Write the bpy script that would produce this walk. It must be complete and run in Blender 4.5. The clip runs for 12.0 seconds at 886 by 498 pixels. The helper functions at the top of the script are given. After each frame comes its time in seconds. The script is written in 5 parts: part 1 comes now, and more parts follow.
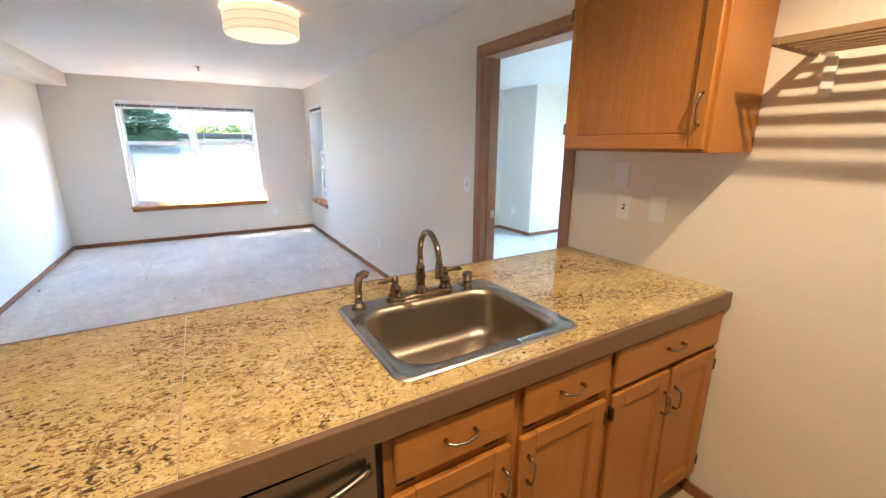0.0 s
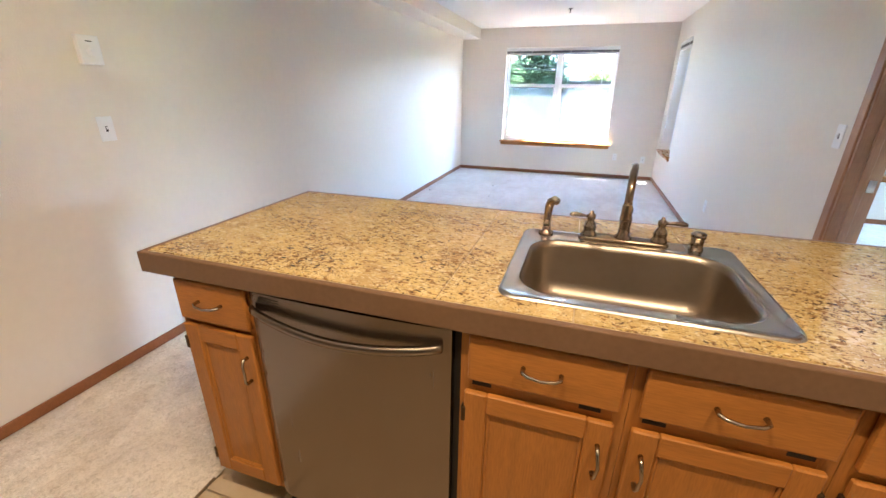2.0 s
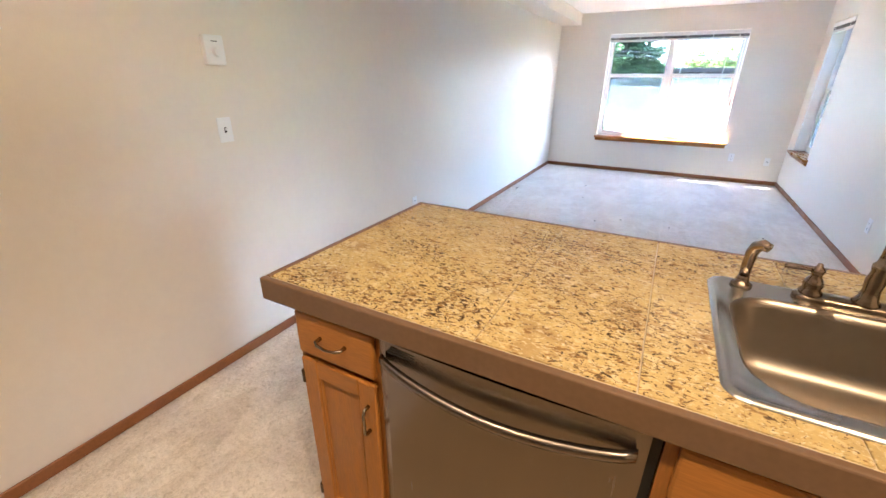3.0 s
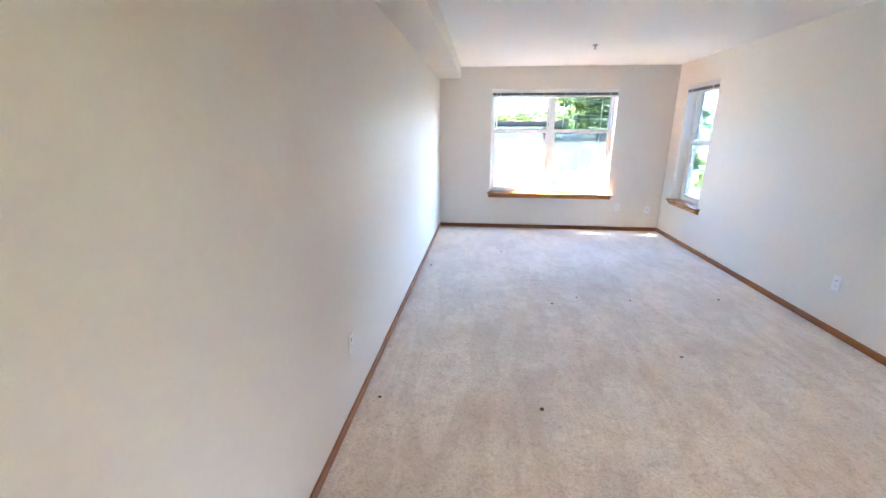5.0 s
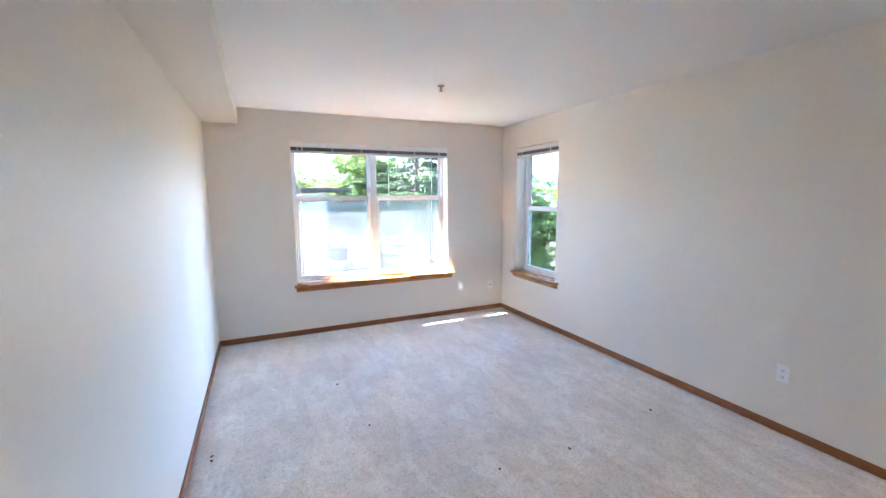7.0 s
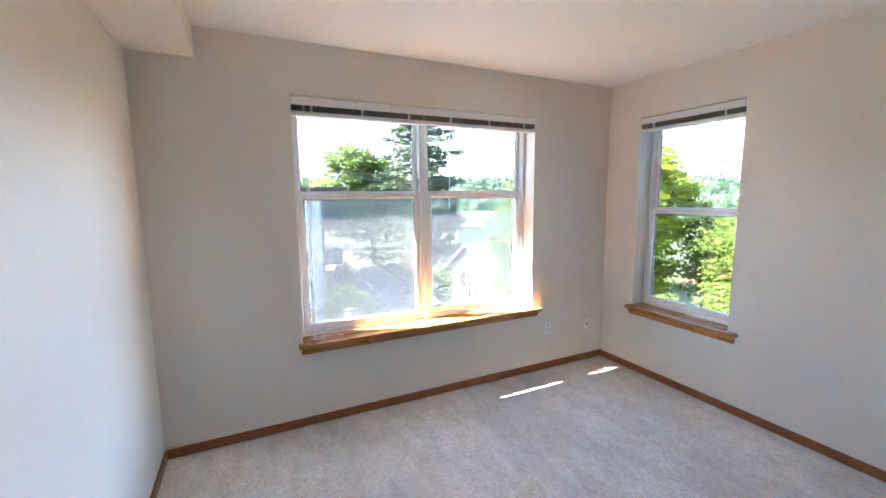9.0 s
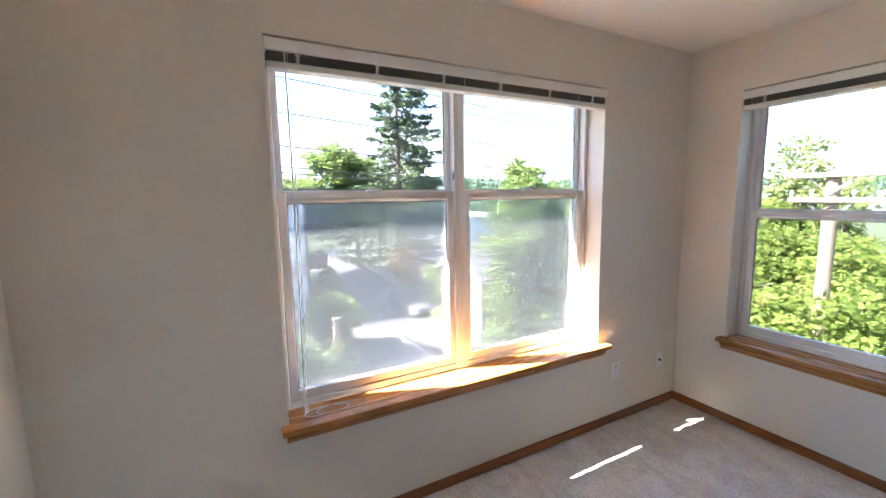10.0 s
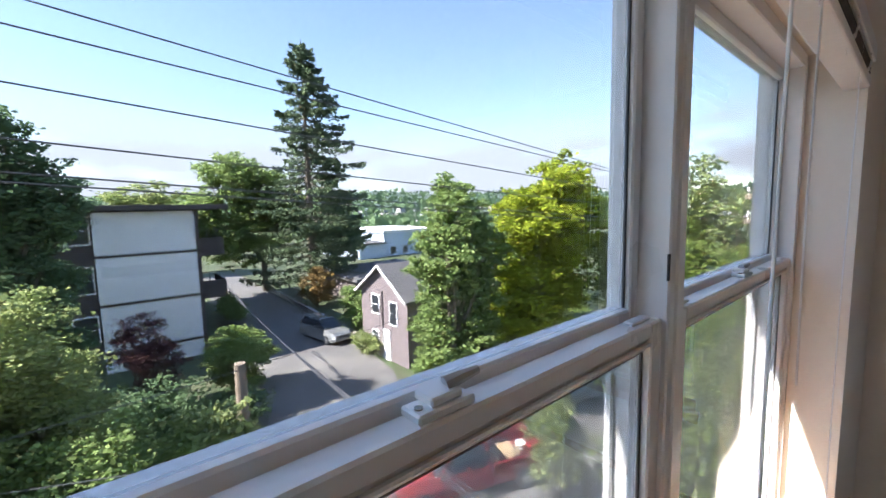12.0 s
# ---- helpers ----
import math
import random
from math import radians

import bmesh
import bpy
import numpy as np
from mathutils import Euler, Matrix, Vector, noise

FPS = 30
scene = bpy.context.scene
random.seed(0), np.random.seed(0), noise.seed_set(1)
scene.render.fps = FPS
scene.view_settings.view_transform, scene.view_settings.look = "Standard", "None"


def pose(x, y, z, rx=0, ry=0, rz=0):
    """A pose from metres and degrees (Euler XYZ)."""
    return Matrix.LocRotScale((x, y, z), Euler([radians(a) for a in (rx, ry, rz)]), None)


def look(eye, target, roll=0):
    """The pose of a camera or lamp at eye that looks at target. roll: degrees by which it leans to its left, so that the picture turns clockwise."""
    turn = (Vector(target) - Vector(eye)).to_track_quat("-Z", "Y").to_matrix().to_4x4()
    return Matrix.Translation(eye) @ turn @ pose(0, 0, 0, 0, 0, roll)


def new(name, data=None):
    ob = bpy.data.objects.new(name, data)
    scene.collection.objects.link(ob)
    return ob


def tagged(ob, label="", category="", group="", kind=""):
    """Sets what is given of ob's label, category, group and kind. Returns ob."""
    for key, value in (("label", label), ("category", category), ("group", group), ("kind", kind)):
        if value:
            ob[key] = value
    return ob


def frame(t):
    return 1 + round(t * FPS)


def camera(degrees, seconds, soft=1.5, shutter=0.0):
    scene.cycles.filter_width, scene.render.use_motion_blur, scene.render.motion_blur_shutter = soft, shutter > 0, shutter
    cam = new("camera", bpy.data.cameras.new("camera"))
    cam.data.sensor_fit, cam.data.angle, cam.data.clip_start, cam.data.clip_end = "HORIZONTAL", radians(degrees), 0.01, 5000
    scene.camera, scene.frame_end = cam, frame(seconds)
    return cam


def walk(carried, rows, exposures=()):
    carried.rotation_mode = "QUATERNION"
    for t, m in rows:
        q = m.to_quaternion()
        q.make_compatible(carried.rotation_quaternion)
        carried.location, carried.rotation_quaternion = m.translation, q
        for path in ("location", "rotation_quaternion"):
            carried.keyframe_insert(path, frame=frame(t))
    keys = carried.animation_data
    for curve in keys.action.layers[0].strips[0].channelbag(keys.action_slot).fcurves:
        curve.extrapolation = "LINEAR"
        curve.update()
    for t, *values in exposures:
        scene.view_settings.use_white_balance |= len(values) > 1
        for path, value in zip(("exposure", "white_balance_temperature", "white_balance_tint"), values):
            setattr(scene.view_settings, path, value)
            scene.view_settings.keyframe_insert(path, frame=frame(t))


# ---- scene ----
cam = camera(95.3, 12.0)
PATH = [
    (0, (1.015, 1.48, 1.523), (2.004, 3.145, 1.02), 0.2),
    (0.5, (1.258, 1.514, 1.505), (1.794, 3.352, 0.924), 0.4),
    (1, (1.454, 1.485, 1.505), (1.526, 3.378, 0.864), 0.4),
    (1.5, (1.5, 1.451, 1.466), (1.193, 3.302, 0.774), 0.6),
    (2, (1.505, 1.4, 1.427), (0.922, 3.168, 0.696), 0.6),
    (2.5, (1.427, 1.43, 1.431), (0.666, 3.114, 0.667), 0.6),
    (3, (1.191, 1.549, 1.473), (0.314, 3.169, 0.693), 0.3),
    (3.2, (1.056, 1.602, 1.486), (0.156, 3.21, 0.708), 0.3),
    (4.8, (0.026, 2.487, 1.538), (-0.39, 4.345, 0.927), 0.2),
    (5, (-0.039, 2.64, 1.533), (-0.222, 4.55, 0.968), 0.2),
    (5.5, (-0.099, 3.065, 1.546), (0.294, 4.974, 1.099), 0.1),
    (6, (-0.224, 3.523, 1.565), (0.475, 5.365, 1.222), -0.2),
    (6.5, (-0.268, 3.992, 1.589), (0.526, 5.804, 1.296), -0.2),
    (7, (-0.271, 4.527, 1.544), (0.551, 6.332, 1.283), -0.4),
    (7.2, (-0.288, 4.742, 1.535), (0.54, 6.544, 1.279), -0.4),
    (8.8, (-0.208, 6.319, 1.49), (0.639, 8.113, 1.236), -0.4),
    (9, (-0.197, 6.514, 1.515), (0.663, 8.3, 1.254), -0.5),
    (9.5, (-0.137, 7.02, 1.523), (0.756, 8.791, 1.262), -0.8),
    (10, (-0.089, 7.47, 1.516), (0.84, 9.221, 1.258), -0.9),
    (10.5, (0.023, 7.913, 1.551), (1.004, 9.637, 1.298), -1.0),
    (11, (0.121, 8.365, 1.625), (1.15, 10.063, 1.382), -1.1),
    (11.5, (0.18, 8.792, 1.682), (1.337, 10.404, 1.434), -0.9),
    (12, (0.318, 9.078, 1.716), (1.603, 10.598, 1.512), -1.3),
]

EXPOSURES = [(0.0, 7.95, 5600, 10), (3.0, 8.05, 5450, 10), (5.0, 7.9, 5550, 10), (7.0, 7.6, 5550, 10), (9.0, 6.95, 6000, 11), (9.5, 6.75, 6150, 12), (10.5, 6.3, 6500, 14), (11.0, 6.1, 6400, 14), (11.5, 5.75, 6250, 13), (12.0, 5.2, 6250, 13)]
walk(cam, [(t, look(eye, target, roll)) for t, eye, target, roll in PATH], EXPOSURES)

# ---- sky and sun ----
SUN = Vector((-1.15, 0.42, 1.2)).normalized()
world = bpy.data.worlds.new("sky")
scene.world = world
world.use_nodes = True
wn, wl = world.node_tree.nodes, world.node_tree.links
wn.clear()
w_out, w_bg, w_sky = wn.new("ShaderNodeOutputWorld"), wn.new("ShaderNodeBackground"), wn.new("ShaderNodeTexSky")
w_sky.sky_type, w_sky.sun_disc = "NISHITA", False
w_sky.dust_density, w_sky.air_density, w_sky.ozone_density = 0.25, 1.0, 1.5
w_sky.sun_elevation, w_sky.sun_rotation = math.asin(SUN.z), math.atan2(SUN.x, SUN.y)
w_geo, w_sep = wn.new("ShaderNodeTexCoord"), wn.new("ShaderNodeSeparateXYZ")
w_map, w_noise, w_ramp = wn.new("ShaderNodeMapping"), wn.new("ShaderNodeTexNoise"), wn.new("ShaderNodeValToRGB")
w_band, w_mul, w_mix = wn.new("ShaderNodeValToRGB"), wn.new("ShaderNodeMath"), wn.new("ShaderNodeMixRGB")
w_map.inputs["Scale"].default_value = (2.2, 2.2, 8.0)
w_noise.inputs["Scale"].default_value, w_noise.inputs["Detail"].default_value = 2.2, 7.0
w_ramp.color_ramp.elements[0].position, w_ramp.color_ramp.elements[1].position = 0.24, 0.52
w_band.color_ramp.elements[0].position, w_band.color_ramp.elements[0].color = 0.0, (1, 1, 1, 1)
w_band.color_ramp.elements[1].position, w_band.color_ramp.elements[1].color = 0.60, (0.0, 0.0, 0.0, 1)
e = w_band.color_ramp.elements.new(0.13)
e.color = (0.96, 0.96, 0.96, 1)
e = w_band.color_ramp.elements.new(0.21)
e.color = (0.16, 0.16, 0.16, 1)
w_mul.operation = "MULTIPLY"
w_mix.inputs["Color2"].default_value = (2.7, 2.9, 3.25, 1)
wl.new(w_geo.outputs["Generated"], w_map.inputs["Vector"])
wl.new(w_map.outputs["Vector"], w_noise.inputs["Vector"])
wl.new(w_noise.outputs["Fac"], w_ramp.inputs["Fac"])
wl.new(w_geo.outputs["Generated"], w_sep.inputs["Vector"])
wl.new(w_sep.outputs["Z"], w_band.inputs["Fac"])
wl.new(w_ramp.outputs["Color"], w_mul.inputs[0])
wl.new(w_band.outputs["Color"], w_mul.inputs[1])
wl.new(w_mul.outputs["Value"], w_mix.inputs["Fac"])
wl.new(w_sky.outputs["Color"], w_mix.inputs["Color1"])
wl.new(w_mix.outputs["Color"], w_bg.inputs["Color"])
w_bg.inputs["Strength"].default_value = 0.062
wl.new(w_bg.outputs["Background"], w_out.inputs["Surface"])

sun = new("sun", bpy.data.lights.new("sun", "SUN"))
sun.data.energy, sun.data.angle, sun.data.color = 3.0, radians(0.5), (1.0, 0.95, 0.87)
sun.matrix_world = look(SUN * 100, (0, 0, 0))

# sky light let in through the openings of the windows
for at, turn, wide in (((1.0, 9.3985, 1.345), (-90, 0, 0), 1.84), ((2.99, 8.478, 1.345), (0, 90, 0), 0.78), ((4.015, 7.625, 1.345), (-90, 0, 0), 1.83)):
    opening = new("window_daylight", bpy.data.lights.new("window_daylight", "AREA"))
    opening.data.shape, opening.data.size, opening.data.size_y = "RECTANGLE", wide, 1.57
    if turn[1]:
        opening.data.size, opening.data.size_y = 1.57, wide
    opening.data.cycles.is_portal = True
    opening.matrix_world = pose(*at, *turn)

# lamps of the flat
LAMP = (1.535, 4.93, 2.277)
bulb = new("ceiling_lamp_bulb", bpy.data.lights.new("ceiling_lamp_bulb", "POINT"))
bulb.data.energy, bulb.data.color, bulb.data.shadow_soft_size = 0.12, (1.0, 0.66, 0.36), 0.05
bulb.location = (LAMP[0], LAMP[1], 2.35)
# heads of an assumed track light, the last two added as fill: where each one hangs, where it points, its power and its
# cone
TRACK_Y = 1.62
TRACK = ((2.08, (2.14, 1.85, 0.0), 0.28, 146), (1.30, (1.35, 2.3, 0.5), 0.25, 122), (0.62, (0.0, 2.3, 0.5), 0.18, 124))
for tx, aim, power, cone in TRACK:
    spot = new("assumed_track_bulb", bpy.data.lights.new("assumed_track_bulb", "SPOT"))
    spot.data.energy, spot.data.color, spot.data.shadow_soft_size = power, (1.0, 0.69, 0.37), 0.016
    spot.data.spot_size, spot.data.spot_blend = radians(cone), 0.6
    spot.matrix_world = look((tx, TRACK_Y, 2.33), aim)

# ---- helpers for things ----
def part(name, bm, material, parent=None, label=""):
    """Link a bmesh as one mesh object under a thing or a part."""
    me = bpy.data.meshes.new(name)
    bm.to_mesh(me)
    bm.free()
    if material:
        me.materials.append(material)
    ob = new(name, me)
    if parent:
        ob.parent = parent
    return tagged(ob, label)


def pieces(name, sizes, material, parent, bevel=0.0, label=""):
    """A part for each box."""
    return [part(name, boxes(s, bevel=bevel), material, parent, label) for s in sizes]


def share(name, me, parent, at=(0, 0, 0), rz=0.0):
    """One more object on a mesh that exists already."""
    ob = new(name, me)
    ob.parent = parent
    ob.matrix_basis = pose(*at, 0, 0, rz)
    return ob


def thing(name, label, category, group="", at=(0, 0, 0), rz=0.0, kind=""):
    ob = new(name)
    ob.empty_display_size = 0.05
    ob.matrix_basis = pose(*at, 0, 0, rz)
    return tagged(ob, label, category, group, kind)


def box(bm, x0, x1, y0, y1, z0, z1, bevel=0.0, segments=1):
    made = bmesh.ops.create_cube(bm, size=1.0)["verts"]
    for v in made:
        v.co = Vector(((x0 + x1) / 2 + v.co.x * (x1 - x0), (y0 + y1) / 2 + v.co.y * (y1 - y0), (z0 + z1) / 2 + v.co.z * (z1 - z0)))
    if bevel > 0:
        edges = list({e for v in made for e in v.link_edges})
        bmesh.ops.bevel(bm, geom=edges, offset=bevel, segments=segments, affect="EDGES", profile=0.5)
    return bm


def boxes(*sizes, bevel=0.0, segments=1):
    bm = bmesh.new()
    for s in sizes:
        box(bm, *s, bevel=bevel, segments=segments)
    return bm


def cyl(bm, p0, p1, r0, r1=None, n=16, caps=True):
    p0, p1 = Vector(p0), Vector(p1)
    m = Matrix.Translation((p0 + p1) / 2) @ (p1 - p0).to_track_quat("Z", "Y").to_matrix().to_4x4()
    bmesh.ops.create_cone(bm, cap_ends=caps, segments=n, radius1=r0, radius2=r0 if r1 is None else r1, depth=(p1 - p0).length, matrix=m)
    return bm


def lathe(bm, profile, centre=(0, 0, 0), n=24):
    """Turn a profile of (radius, height) round the upright axis."""
    rings = []
    for r, z in profile:
        rings.append([bm.verts.new((centre[0] + r * math.cos(2 * math.pi * k / n), centre[1] + r * math.sin(2 * math.pi * k / n), centre[2] + z)) for k in range(n)])
    for a, b in zip(rings, rings[1:]):
        for k in range(n):
            bm.faces.new((a[k], a[(k + 1) % n], b[(k + 1) % n], b[k]))
    return bm


def tube(bm, points, radius, n=10):
    """A round bar along points; radius is a number or one for each point."""
    pts = [Vector(p) for p in points]
    radii = [float(r) for r in radius] if isinstance(radius, (list, tuple)) else [float(radius)] * len(pts)
    rings, side = [], None
    for k, p in enumerate(pts):
        way = (pts[min(k + 1, len(pts) - 1)] - pts[max(k - 1, 0)]).normalized()
        if side is None:
            side = way.orthogonal().normalized()
        side = (side - way * side.dot(way)).normalized()
        up = way.cross(side)
        rings.append([bm.verts.new(p + radii[k] * (math.cos(2 * math.pi * j / n) * side + math.sin(2 * math.pi * j / n) * up)) for j in range(n)])
    for a, b in zip(rings, rings[1:]):
        for j in range(n):
            bm.faces.new((a[j], a[(j + 1) % n], b[(j + 1) % n], b[j]))
    bm.faces.new(rings[0][::-1])
    bm.faces.new(rings[-1])
    return bm


def smooth(ob):
    for p in ob.data.polygons:
        p.use_smooth = True
    return ob


# ---- materials ----
def mat(name, base, rough=0.6, metal=0.0, var=0.12, scale=3.0, fine=60.0, bump=0.0, bump_scale=200.0, stretch=(1, 1, 1), dark=None, spec=0.5, dark_at=(0.5, 0.75), coat=0.0, per_object=0.0, rough_var=0.1):
    m = bpy.data.materials.new(name)
    m.use_nodes = True
    nt = m.node_tree
    b = nt.nodes["Principled BSDF"]
    b.inputs["Roughness"].default_value, b.inputs["Metallic"].default_value = rough, metal
    b.inputs["Specular IOR Level"].default_value = spec
    b.inputs["Coat Weight"].default_value = coat
    tc, mp = nt.nodes.new("ShaderNodeTexCoord"), nt.nodes.new("ShaderNodeMapping")
    mp.inputs["Scale"].default_value = stretch
    nt.links.new(tc.outputs["Object"], mp.inputs["Vector"])
    n1, n2 = nt.nodes.new("ShaderNodeTexNoise"), nt.nodes.new("ShaderNodeTexNoise")
    n1.inputs["Scale"].default_value, n1.inputs["Detail"].default_value = scale, 4
    n2.inputs["Scale"].default_value, n2.inputs["Detail"].default_value = fine, 3
    for n in (n1, n2):
        nt.links.new(mp.outputs["Vector"], n.inputs["Vector"])
    add = nt.nodes.new("ShaderNodeMath")
    add.operation = "ADD"
    nt.links.new(n1.outputs["Fac"], add.inputs[0])
    nt.links.new(n2.outputs["Fac"], add.inputs[1])
    last = add.outputs[0]
    if per_object:
        oi, mul, ad2 = nt.nodes.new("ShaderNodeObjectInfo"), nt.nodes.new("ShaderNodeMath"), nt.nodes.new("ShaderNodeMath")
        mul.operation, mul.inputs[1].default_value, ad2.operation = "MULTIPLY", per_object, "ADD"
        nt.links.new(oi.outputs["Random"], mul.inputs[0])
        nt.links.new(last, ad2.inputs[0])
        nt.links.new(mul.outputs[0], ad2.inputs[1])
        last = ad2.outputs[0]
    rng = nt.nodes.new("ShaderNodeMapRange")
    rng.inputs["From Min"].default_value, rng.inputs["From Max"].default_value = 0.6, 1.4 + per_object
    rng.inputs["To Min"].default_value, rng.inputs["To Max"].default_value = 1 - var, 1 + var
    nt.links.new(last, rng.inputs["Value"])
    mixc = nt.nodes.new("ShaderNodeMixRGB")
    mixc.blend_type, mixc.inputs["Fac"].default_value = "MULTIPLY", 1.0
    mixc.inputs["Color1"].default_value = (*base, 1)
    nt.links.new(rng.outputs["Result"], mixc.inputs["Color2"])
    colour = mixc.outputs["Color"]
    if dark:
        n3, rp, mx = nt.nodes.new("ShaderNodeTexNoise"), nt.nodes.new("ShaderNodeValToRGB"), nt.nodes.new("ShaderNodeMixRGB")
        n3.inputs["Scale"].default_value, n3.inputs["Detail"].default_value = dark[1], 5
        rp.color_ramp.elements[0].position, rp.color_ramp.elements[1].position = dark_at
        nt.links.new(mp.outputs["Vector"], n3.inputs["Vector"])
        nt.links.new(n3.outputs["Fac"], rp.inputs["Fac"])
        nt.links.new(rp.outputs["Color"], mx.inputs["Fac"])
        nt.links.new(colour, mx.inputs["Color1"])
        mx.inputs["Color2"].default_value = (*dark[0], 1)
        colour = mx.outputs["Color"]
    nt.links.new(colour, b.inputs["Base Color"])
    if rough_var:
        rr = nt.nodes.new("ShaderNodeMapRange")
        rr.inputs["From Min"].default_value, rr.inputs["From Max"].default_value = 0.3, 0.7
        rr.inputs["To Min"].default_value, rr.inputs["To Max"].default_value = max(0.02, rough - rough_var), min(1, rough + rough_var)
        nt.links.new(n1.outputs["Fac"], rr.inputs["Value"])
        nt.links.new(rr.outputs["Result"], b.inputs["Roughness"])
    if bump:
        nb, bp = nt.nodes.new("ShaderNodeTexNoise"), nt.nodes.new("ShaderNodeBump")
        nb.inputs["Scale"].default_value, nb.inputs["Detail"].default_value = bump_scale, 3
        bp.inputs["Strength"].default_value, bp.inputs["Distance"].default_value = min(1.0, bump * 100), 0.004 if bump < 0.02 else 0.02
        nt.links.new(mp.outputs["Vector"], nb.inputs["Vector"])
        nt.links.new(nb.outputs["Fac"], bp.inputs["Height"])
        nt.links.new(bp.outputs["Normal"], b.inputs["Normal"])
    return m


WALL = mat("off_white_wall_paint", (0.815, 0.758, 0.67), 0.48, var=0.025, scale=1.2, fine=30, bump=0.0025, bump_scale=150, rough_var=0.05)
CEIL = mat("white_ceiling_paint", (0.88, 0.862, 0.825), 0.8, var=0.02, scale=1.0, bump=0.003, bump_scale=120)
CARPET = mat("beige_carpet", (0.95, 0.895, 0.835), 1.0, var=0.14, scale=11, fine=60, bump=0.019, bump_scale=48, spec=0.1, dark=((0.83, 0.76, 0.70), 1.7), dark_at=(0.44, 0.66))


def carpet_pile(m):
    """Shade between the tufts coloured in as short dark creases, and a finer speckle."""
    nt = m.node_tree
    b = nt.nodes["Principled BSDF"]
    under = b.inputs["Base Color"].links[0].from_socket
    tc = nt.nodes.new("ShaderNodeTexCoord")
    for scale, lo, hi, shade, stretch in ((32, 0.36, 0.47, 0.86, (1, 1, 1)), (80, 0.40, 0.54, 0.86, (1, 1, 1)), (6, 0.32, 0.46, 0.93, (1, 1, 1)), (2.6, 0.46, 0.52, 0.92, (1.6, 0.42, 1))):
        n, r, x, mp = nt.nodes.new("ShaderNodeTexNoise"), nt.nodes.new("ShaderNodeValToRGB"), nt.nodes.new("ShaderNodeMixRGB"), nt.nodes.new("ShaderNodeMapping")
        mp.inputs["Scale"].default_value = stretch
        n.inputs["Scale"].default_value, n.inputs["Detail"].default_value, n.inputs["Distortion"].default_value = scale, 3, 1.6
        r.color_ramp.elements[0].position, r.color_ramp.elements[1].position = lo, hi
        r.color_ramp.elements[0].color = (shade, shade * 0.985, shade * 0.97, 1)
        x.blend_type, x.inputs["Fac"].default_value = "MULTIPLY", 1.0
        nt.links.new(tc.outputs["Object"], mp.inputs["Vector"])
        nt.links.new(mp.outputs["Vector"], n.inputs["Vector"])
        nt.links.new(n.outputs["Fac"], r.inputs["Fac"])
        nt.links.new(under, x.inputs["Color1"])
        nt.links.new(r.outputs["Color"], x.inputs["Color2"])
        under = x.outputs["Color"]
    nt.links.new(under, b.inputs["Base Color"])


carpet_pile(CARPET)
CARPET.node_tree.nodes["Bump"].inputs["Distance"].default_value = 0.009
shine = CARPET.node_tree.nodes["Principled BSDF"].inputs
shine["Sheen Weight"].default_value, shine["Sheen Roughness"].default_value = 1.0, 0.45
OAK = mat("honey_oak", (0.42, 0.172, 0.030), 0.38, var=0.22, scale=5, fine=40, stretch=(7, 7, 0.7), bump=0.0006, bump_scale=60)
OAK_X = mat("honey_oak_lengthwise", (0.42, 0.172, 0.030), 0.38, var=0.22, scale=5, fine=40, stretch=(0.7, 7, 7), bump=0.0006, bump_scale=60)
OAK_Y = mat("honey_oak_across", (0.42, 0.172, 0.030), 0.38, var=0.22, scale=5, fine=40, stretch=(7, 0.7, 7), bump=0.0006, bump_scale=60)
TRIMWOOD = mat("stained_oak_trim", (0.28, 0.105, 0.032), 0.4, var=0.2, scale=4, fine=40, stretch=(2, 2, 2))
SILLWOOD = mat("varnished_sill_wood", (0.40, 0.165, 0.035), 0.28, var=0.14, scale=4, fine=50, stretch=(1, 8, 8), rough_var=0.05)
CASING = mat("stained_door_casing", (0.36, 0.175, 0.08), 0.4, var=0.2, scale=5, fine=40, stretch=(8, 8, 0.7))
EDGE = mat("taupe_counter_edge", (0.175, 0.105, 0.062), 0.38, var=0.12, scale=6, fine=80)
STEEL = mat("brushed_stainless_steel", (0.55, 0.53, 0.50), 0.27, 1.0, var=0.03, scale=2, fine=25, stretch=(1, 1, 1), rough_var=0.03)
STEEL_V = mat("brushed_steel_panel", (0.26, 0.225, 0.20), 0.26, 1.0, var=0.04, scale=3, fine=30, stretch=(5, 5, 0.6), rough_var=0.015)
# the bowl's shade and brown reflections are put into a darker steel colour
STEEL_BOWL = mat("shaded_steel_bowl", (0.38, 0.33, 0.28), 0.36, 1.0, var=0.05, scale=4, fine=40, rough_var=0.05)
NICKEL = mat("brushed_nickel", (0.27, 0.215, 0.16), 0.22, 1.0, var=0.08, scale=10, fine=100, rough_var=0.05)
CHROME = mat("satin_chrome_pull", (0.36, 0.31, 0.25), 0.22, 1.0, var=0.05)
PLASTIC = mat("white_plastic", (0.88, 0.88, 0.87), 0.35, var=0.02)
VINYL = mat("white_window_vinyl", (0.84, 0.835, 0.82), 0.35, var=0.03, scale=4, fine=30)
GASKET = mat("dark_glazing_gasket", (0.06, 0.06, 0.06), 0.6, var=0.1)
LEVER = mat("worn_lock_lever", (0.42, 0.40, 0.38), 0.4, var=0.15)
BLACK = mat("black_rubber", (0.012, 0.012, 0.012), 0.6, var=0.1)
DARKROOM = mat("dark_gap", (0.02, 0.014, 0.01), 0.8, var=0.1)
GROUT = mat("sand_grout", (0.60, 0.50, 0.34), 0.9, var=0.1, bump=0.003)
